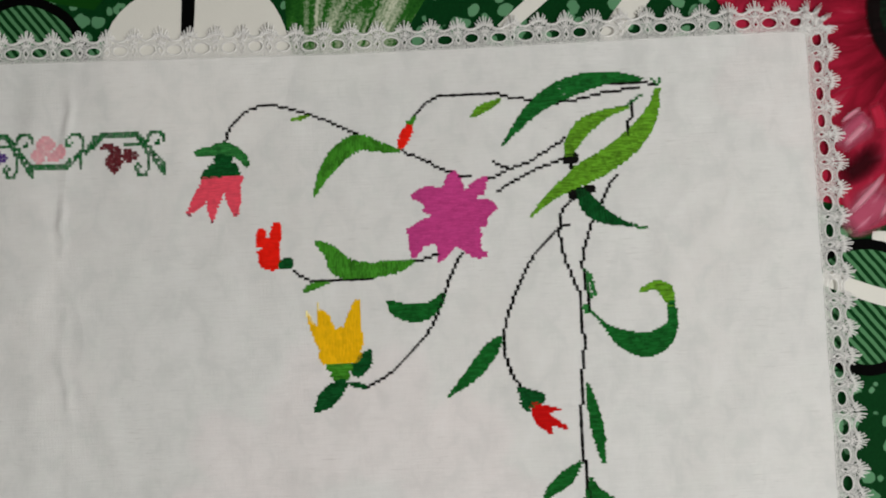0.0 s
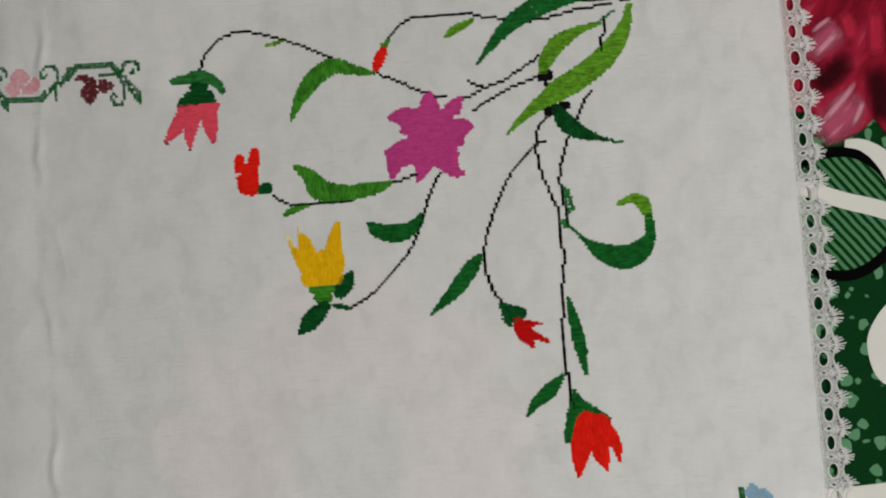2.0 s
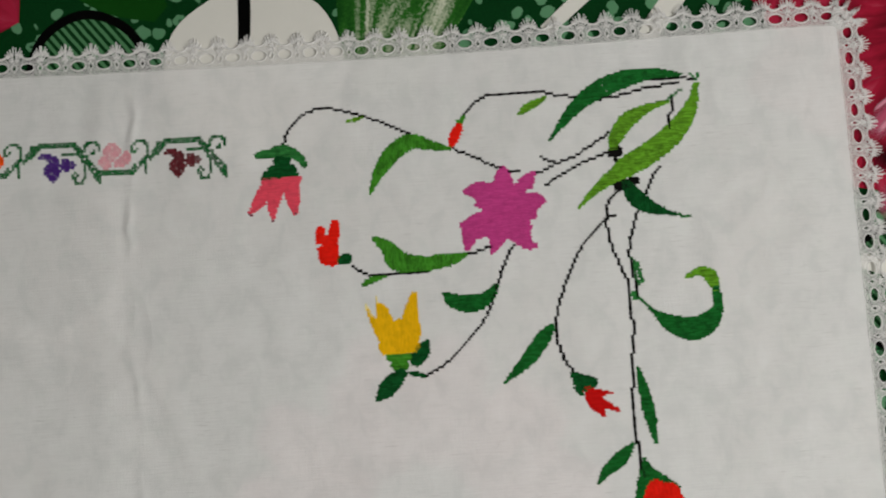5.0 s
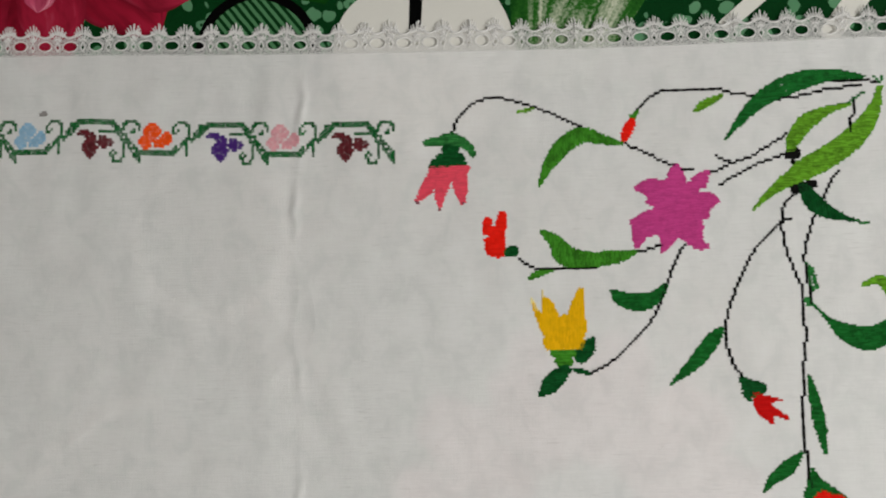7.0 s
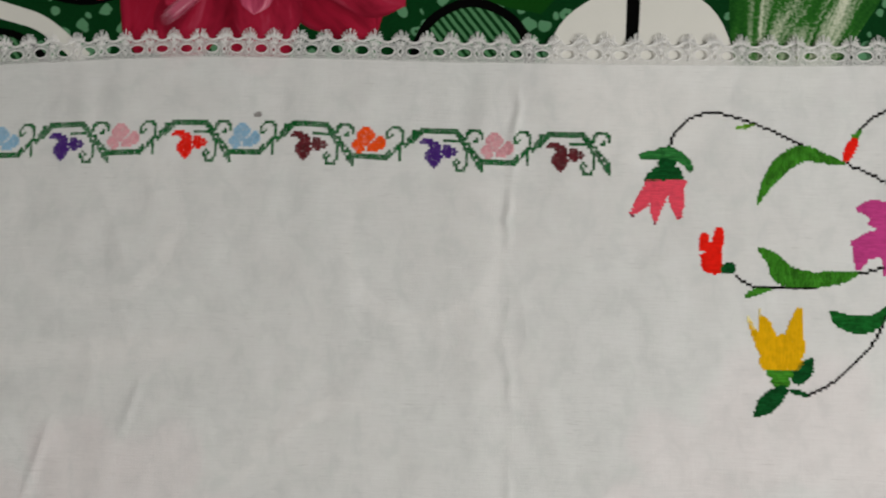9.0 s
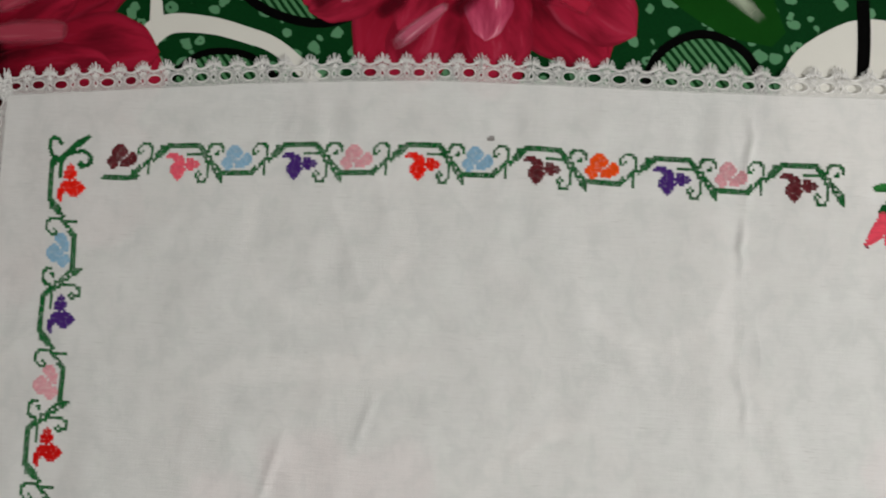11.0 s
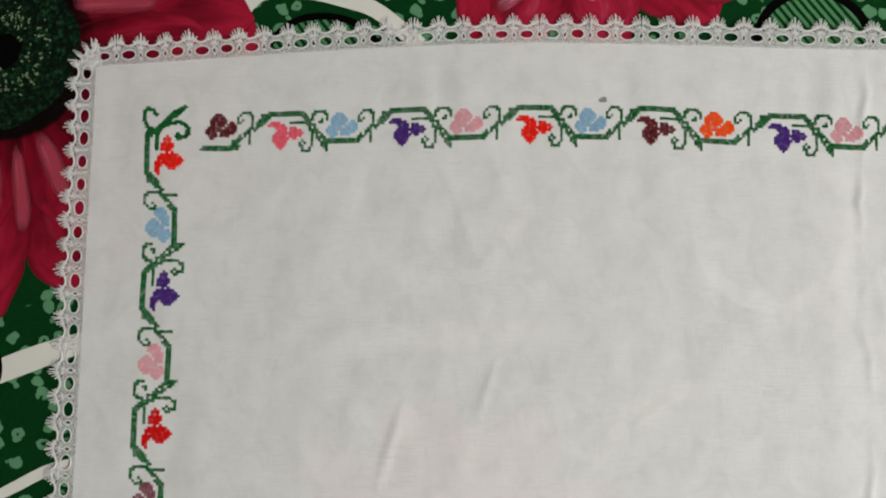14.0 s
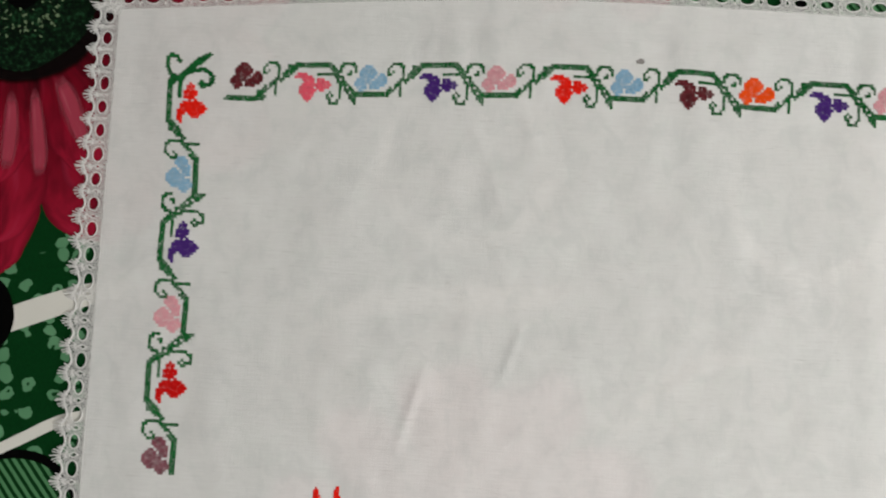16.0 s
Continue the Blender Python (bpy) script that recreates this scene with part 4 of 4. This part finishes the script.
# ---- vine border ----
# G vine, D the flower that hangs inwards, U the flower that stands outwards
CHART = """
...GGGGGGGGGGGGGGG....GGGGG...............GGGG......
..GGGGGGGGGGGGGGGGG..GG...GG...UUU.......G...GG...GG
.GGG.............GGG.G.....G..UUUUU.....G.....G...GG
GGG...............GGGG...G.G.UUUUUUU....G.G...G..G.G
GG..DDDD....GGGGGGGGG...GG...UUUUUUU.UU.GG....G.GGG.
G..DDDDDDD.........GGGG......UUUUUU.UUUU......G.GG..
......DDDDD.DDD.....G.G.....UUUUUU.UUUUU.....GGGG...
.......DDDD.DDDDD...GGGG...UUUUUUUUUUUUU....GG.G....
......DDDDDDDDDDDD...GGGG..UUUUU.UUUUUU....GGG......
.....DDDDDD.DDDDD....G.G.G..UUUU.UUUU....G.G.G......
.....DDDDDDD.DD......G.GGGG..UU.........GGG..G......
.....DDDDDD......G...G..G.GGGGGGGGGGGGGGGG...G......
......DDDDD.....G.G..G...GGGGGGGGGGGGGGGG....G......
.......DDD......GG...G...GGG........................
........D........G..G.....GG........................
.................GGGG......G........................
""".strip().splitlines()


def vine(anchors, downs, ups, side, first, last, row_step, lead=0, tail=0):
    """A run of the border. anchors: where column 8 of each repeat lies along the edge, and how far in its first row is."""
    anchors = sorted(anchors)
    keys = [a[0] for a in anchors]

    def spot(col, row):
        along = np.interp(col, keys, [a[1] for a in anchors]) if keys[0] <= col <= keys[-1] else (
            anchors[0][1] + (col - keys[0]) * (anchors[1][1] - anchors[0][1]) / (keys[1] - keys[0]) if col < keys[0]
            else anchors[-1][1] + (col - keys[-1]) * (anchors[-1][1] - anchors[-2][1]) / (keys[-1] - keys[-2]))
        depth = np.interp(col, keys, [a[2] for a in anchors])
        if side == "n":
            return along, depth - row * row_step
        return depth + row * row_step * (1 if side == "w" else -1), along

    step = abs(spot(keys[0] + 1, 0)[0] - spot(keys[0], 0)[0]) if side == "n" else abs(spot(keys[0] + 1, 0)[1] - spot(keys[0], 0)[1])
    w, h = (step, row_step) if side == "n" else (row_step, step)
    leaves = Stitches()
    for k in range(-1, len(downs) + 1):
        for kind, colour in (("D", downs[k] if 0 <= k < len(downs) else None), ("U", ups[k + 1] if 0 <= k + 1 < len(ups) else None)):
            if not colour:
                continue
            st = Stitches()
            for r, line in enumerate(CHART):
                for c, ch in enumerate(line):
                    col = 50 * k + ((19 if kind == "D" else 68) - c if side == "w" else c)
                    if ch == kind and first - 3 <= col <= last + tail:
                        st.cross(*spot(col, r), w, h, 0.25 if colour in ("sky_blue", "pale_pink", "plum") else 0.33)
            if st.v:
                st.done("small_flower", MATS[colour], tablecloth, colour.replace("_", " ") + " cross-stitched small flower")
        for r, line in enumerate(CHART):
            for c, ch in enumerate(line):
                col = 50 * k + (19 - c if side == "w" else c)
                if ch == "G" and (first <= col <= last or (r in (11, 12) and first - lead <= col <= last + tail)) and not (c > 49 and 0 <= k + 1 <= len(downs) and CHART[r][c - 50] == "G"):
                    low = 2.4 if lead and k == -1 and r in (11, 12) and c < 38 else 0.0
                    leaves.cross(*spot(col, r + low), w, h, 0.27)
                    if lead and k == -1 and r in (11, 12) and 38 <= c < 43:
                        leaves.cross(*spot(col, r + 2), w, h, 0.27)
    leaves.done("vine", MATS["vine_green"], tablecloth, "deep green cross-stitched running vine")


vine([(8, -543.3, 74.0), (58, -471.4, 76.8), (108, -396.3, 78.8), (158, -326.2, 78.5), (208, -250.2, 74.4), (258, -178.5, 72.7)], ["rose", "violet", "scarlet", "maroon", "violet", "maroon"],
     ["maroon", "sky_blue", "pale_pink", "sky_blue", "orange", "pale_pink"], "n", -22, 277, 1.55, 3)
vine([(2, 59.6, -623.8), (51.5, -20.1, -622.0), (100.7, -98.1, -623.7), (138, -156.2, -623.9)], ["scarlet", "violet", "blood_red"], [None, "sky_blue", "pale_pink", "plum"], "w", 0, 136, 1.58, 0, 5)
vine([(28, -182.0, 175.0), (78, -261.0, 175.5)], ["rose", "violet"], [None, "sky_blue", "pale_pink"], "e", 28, 125, 1.5)


# ---- lace edging ----
PITCH = 14.9


def scallop_mesh(p, seed):
    """One repeat of the lace: a sheer band with an oval eyelet and corded rims, and half a fan of picots at either end."""
    v, f, s = [], [], []
    dice = random.Random(seed)
    wob = lambda k: dice.uniform(-k, k)

    def flat(loop_a, loop_b, z, slot):
        n, m = len(v), len(loop_a)
        for q in loop_a + loop_b:
            v.append((q[0] * MM, q[1] * MM, z * MM))
        for k in range(m):
            j = (k + 1) % m
            f.append((n + k, n + j, n + m + j, n + m + k))
            s.append(slot)

    def cord(pts, half, rise, slot=1, z=0.35):
        line = np.array(pts, float)
        d = np.gradient(line, axis=0)
        d /= np.linalg.norm(d, axis=1)[:, None] + 1e-9
        n = len(v)
        for (x, y), (dx, dy) in zip(line, d):
            v.append(((x - dy * half) * MM, (y + dx * half) * MM, z * MM))
            v.append((x * MM, y * MM, (z + rise) * MM))
            v.append(((x + dy * half) * MM, (y - dx * half) * MM, z * MM))
        for k in range(len(line) - 1):
            a = n + 3 * k
            f.append((a, a + 3, a + 4, a + 1))
            f.append((a + 1, a + 4, a + 5, a + 2))
            s.extend([slot, slot])

    def oval(a, b, cy, n=20):
        return [(a * math.cos(t), cy + b * math.sin(t)) for t in (math.tau * k / n for k in range(n))]

    def frame_rect(n):
        """The panel's rim, notched at both ends by the small hole between two eyelets."""
        out = []
        for k in range(n):
            t = math.tau * k / n
            x, y = math.cos(t), math.sin(t)
            q = max(abs(x), abs(y))
            inset = 1.0 if k in (0, n // 2) else 0.0
            out.append((x / q * (p / 2 - inset), 4.3 + y / q * 4.3))
        return out

    a, b, cy = 3.75 + wob(0.3), 1.95 + wob(0.25), 4.9 + wob(0.2)
    flat(frame_rect(24), oval(a, b, cy, 24), 0.3, 0)
    ring = oval(a + 0.35, b + 0.35, cy, 24)
    cord(ring + ring[:1], 0.36, 0.25)
    # the scalloped cord over the eyelet, and the net under it
    valley = [(-p / 2 + 3.4, 11.4), (-p / 2 + 4.2, 10.3), (-2.0, 9.6 + wob(0.2)), (0, 9.2), (2.0, 9.6 + wob(0.2)), (p / 2 - 4.2, 10.3), (p / 2 - 3.4, 11.4)]
    cord([tuple(q) for q in smooth(valley, 4)], 0.5, 0.5)
    n = len(v)
    for x, y in valley:
        v.extend([(x * MM, y * MM, 0.3 * MM), (x * 0.86 * MM, 8.55 * MM, 0.3 * MM)])
    for k in range(len(valley) - 1):
        f.append((n + 2 * k, n + 2 * k + 1, n + 2 * k + 3, n + 2 * k + 2))
        s.append(0)
    cord([(-p / 2, 0.5), (0, 0.4), (p / 2, 0.5)], 0.5, 0.12, 0)
    for end in (-1, 1):
        cx = end * p / 2

        def fan(r, deg):
            t = radians(deg)
            return cx - end * r * math.sin(t), 6.2 + r * math.cos(t)

        # crossed threads round the small hole
        cord([(cx, 7.2), (cx - end * 1.5, 4.7 + wob(0.2)), (cx, 2.2)], 0.34, 0.22)
        # the fan: a short trunk, ribs with slits between them, a joining arc and loose picots
        for deg in (7, 22, 38):
            d = deg + wob(2)
            cord([fan(1.8, d), fan(3.4, d + 2), fan(4.9, d)], 0.33 + wob(0.06), 0.3)
        cord([fan(2.0, q) for q in (0, 20, 40, 60)], 0.4, 0.3)
        cord([fan(5.0, q) for q in (0, 12, 24, 36, 48)], 0.5, 0.35)
        for deg in (5, 16, 28, 40):
            d, r = deg + wob(2.5), 9.1 - deg * 0.04 + wob(0.45)
            cord([fan(5.1, d), fan(6.6, d + 1), fan(r, d + wob(3))], 0.36 + wob(0.05), 0.35)
        n = len(v)
        arcs = [fan(4.9, q) for q in (0, 12, 24, 36, 46)] + [fan(6.6, q) for q in (46, 36, 24, 12, 0)]
        v.extend((x * MM, y * MM, 0.28 * MM) for x, y in arcs)
        f.append(tuple(range(n, n + 10)))
        s.append(0)
    return mesh_of("lace_scallop", v, f, [NET, LACE], s)


SCALLOPS = [scallop_mesh(PITCH, k) for k in range(5)]
lace_edging = new("lace_edging", None)
lace_edging.parent = tablecloth
lace_edging["label"] = "sheer white cotton lace with eyelets and fan picots"
rng = random.Random(5)


def scallop(x, y, turn, stretch=1.0):
    ob = part("lace_scallop", rng.choice(SCALLOPS), lace_edging)
    ob.matrix_basis = pose(x * MM, y * MM, rng.uniform(0.1, 0.35) * MM, rng.uniform(-2, 2), rng.uniform(-2, 2), turn + rng.uniform(-1.5, 1.5)) @ Matrix.Diagonal((stretch, rng.uniform(1.15, 1.26), 1, 1))


# the lace runs a little past the cloth at each corner
LX0, LX1, LY0, LY1 = CX0 - 3.1, CX1 + 3.1, CY0 - 3.1, CY1 + 3.1
count = round((LX1 - LX0) / PITCH)
step_x, step_y = (LX1 - LX0) / count, (LY1 - LY0) / count
for k in range(count):
    x = LX0 + (k + 0.5) * step_x
    tilt = math.degrees(math.atan2(edge_top(x + 5) - edge_top(x - 5), 10))
    scallop(x, CY1 + edge_top(x) - 0.1, tilt, step_x / PITCH * 1.02)
    scallop(x, CY0 + 0.1, 180, step_x / PITCH * 1.02)
    y = LY1 - (k + 0.5) * step_y
    lift = max(0.0, (y + 60) / (CY1 + 60)) ** 2
    scallop(CX0 + 0.1, y + edge_top(CX0) * lift, 90, step_y / PITCH * 1.02)
    scallop(CX1 - 0.1, y + edge_top(CX1) * lift, -90, step_y / PITCH * 1.02)
for x, y, turn in ((CX0, CY1 + edge_top(CX0), 45), (CX1, CY1 + edge_top(CX1), -45), (CX0, CY0, 135), (CX1, CY0, -135)):
    for lean in (-26, 0, 26):
        a = radians(turn + lean + 90)
        scallop(x - 1.0 * math.cos(a), y - 1.0 * math.sin(a), turn + lean, 0.55)

# ---- ceiling lamp, assumed and out of view ----
def lamp_shell():
    bm = bmesh.new()
    prof = [(0.0, 0.10), (0.26, 0.10), (0.27, 0.085), (0.26, 0.05), (0.235, 0.0), (0.23, 0.0), (0.25, 0.05), (0.0, 0.055)]
    rings = []
    for k in range(40):
        a = k / 40 * math.tau
        rings.append([bm.verts.new((LAMP[0] + r * math.cos(a), LAMP[1] + r * math.sin(a), LAMP[2] + z)) for r, z in prof])
    for k in range(40):
        a, b = rings[k], rings[(k + 1) % 40]
        for m in range(len(prof) - 1):
            bm.faces.new((a[m], b[m], b[m + 1], a[m + 1]))
    bmesh.ops.remove_doubles(bm, verts=bm.verts, dist=1e-5)
    me = bpy.data.meshes.new("ceiling_lamp")
    bm.to_mesh(me)
    bm.free()
    me.materials.append(CEIL)
    return me


tagged(new("ceiling_lamp", lamp_shell()), "round white ceiling lamp, unseen and added as the light over the bed", "lamp")
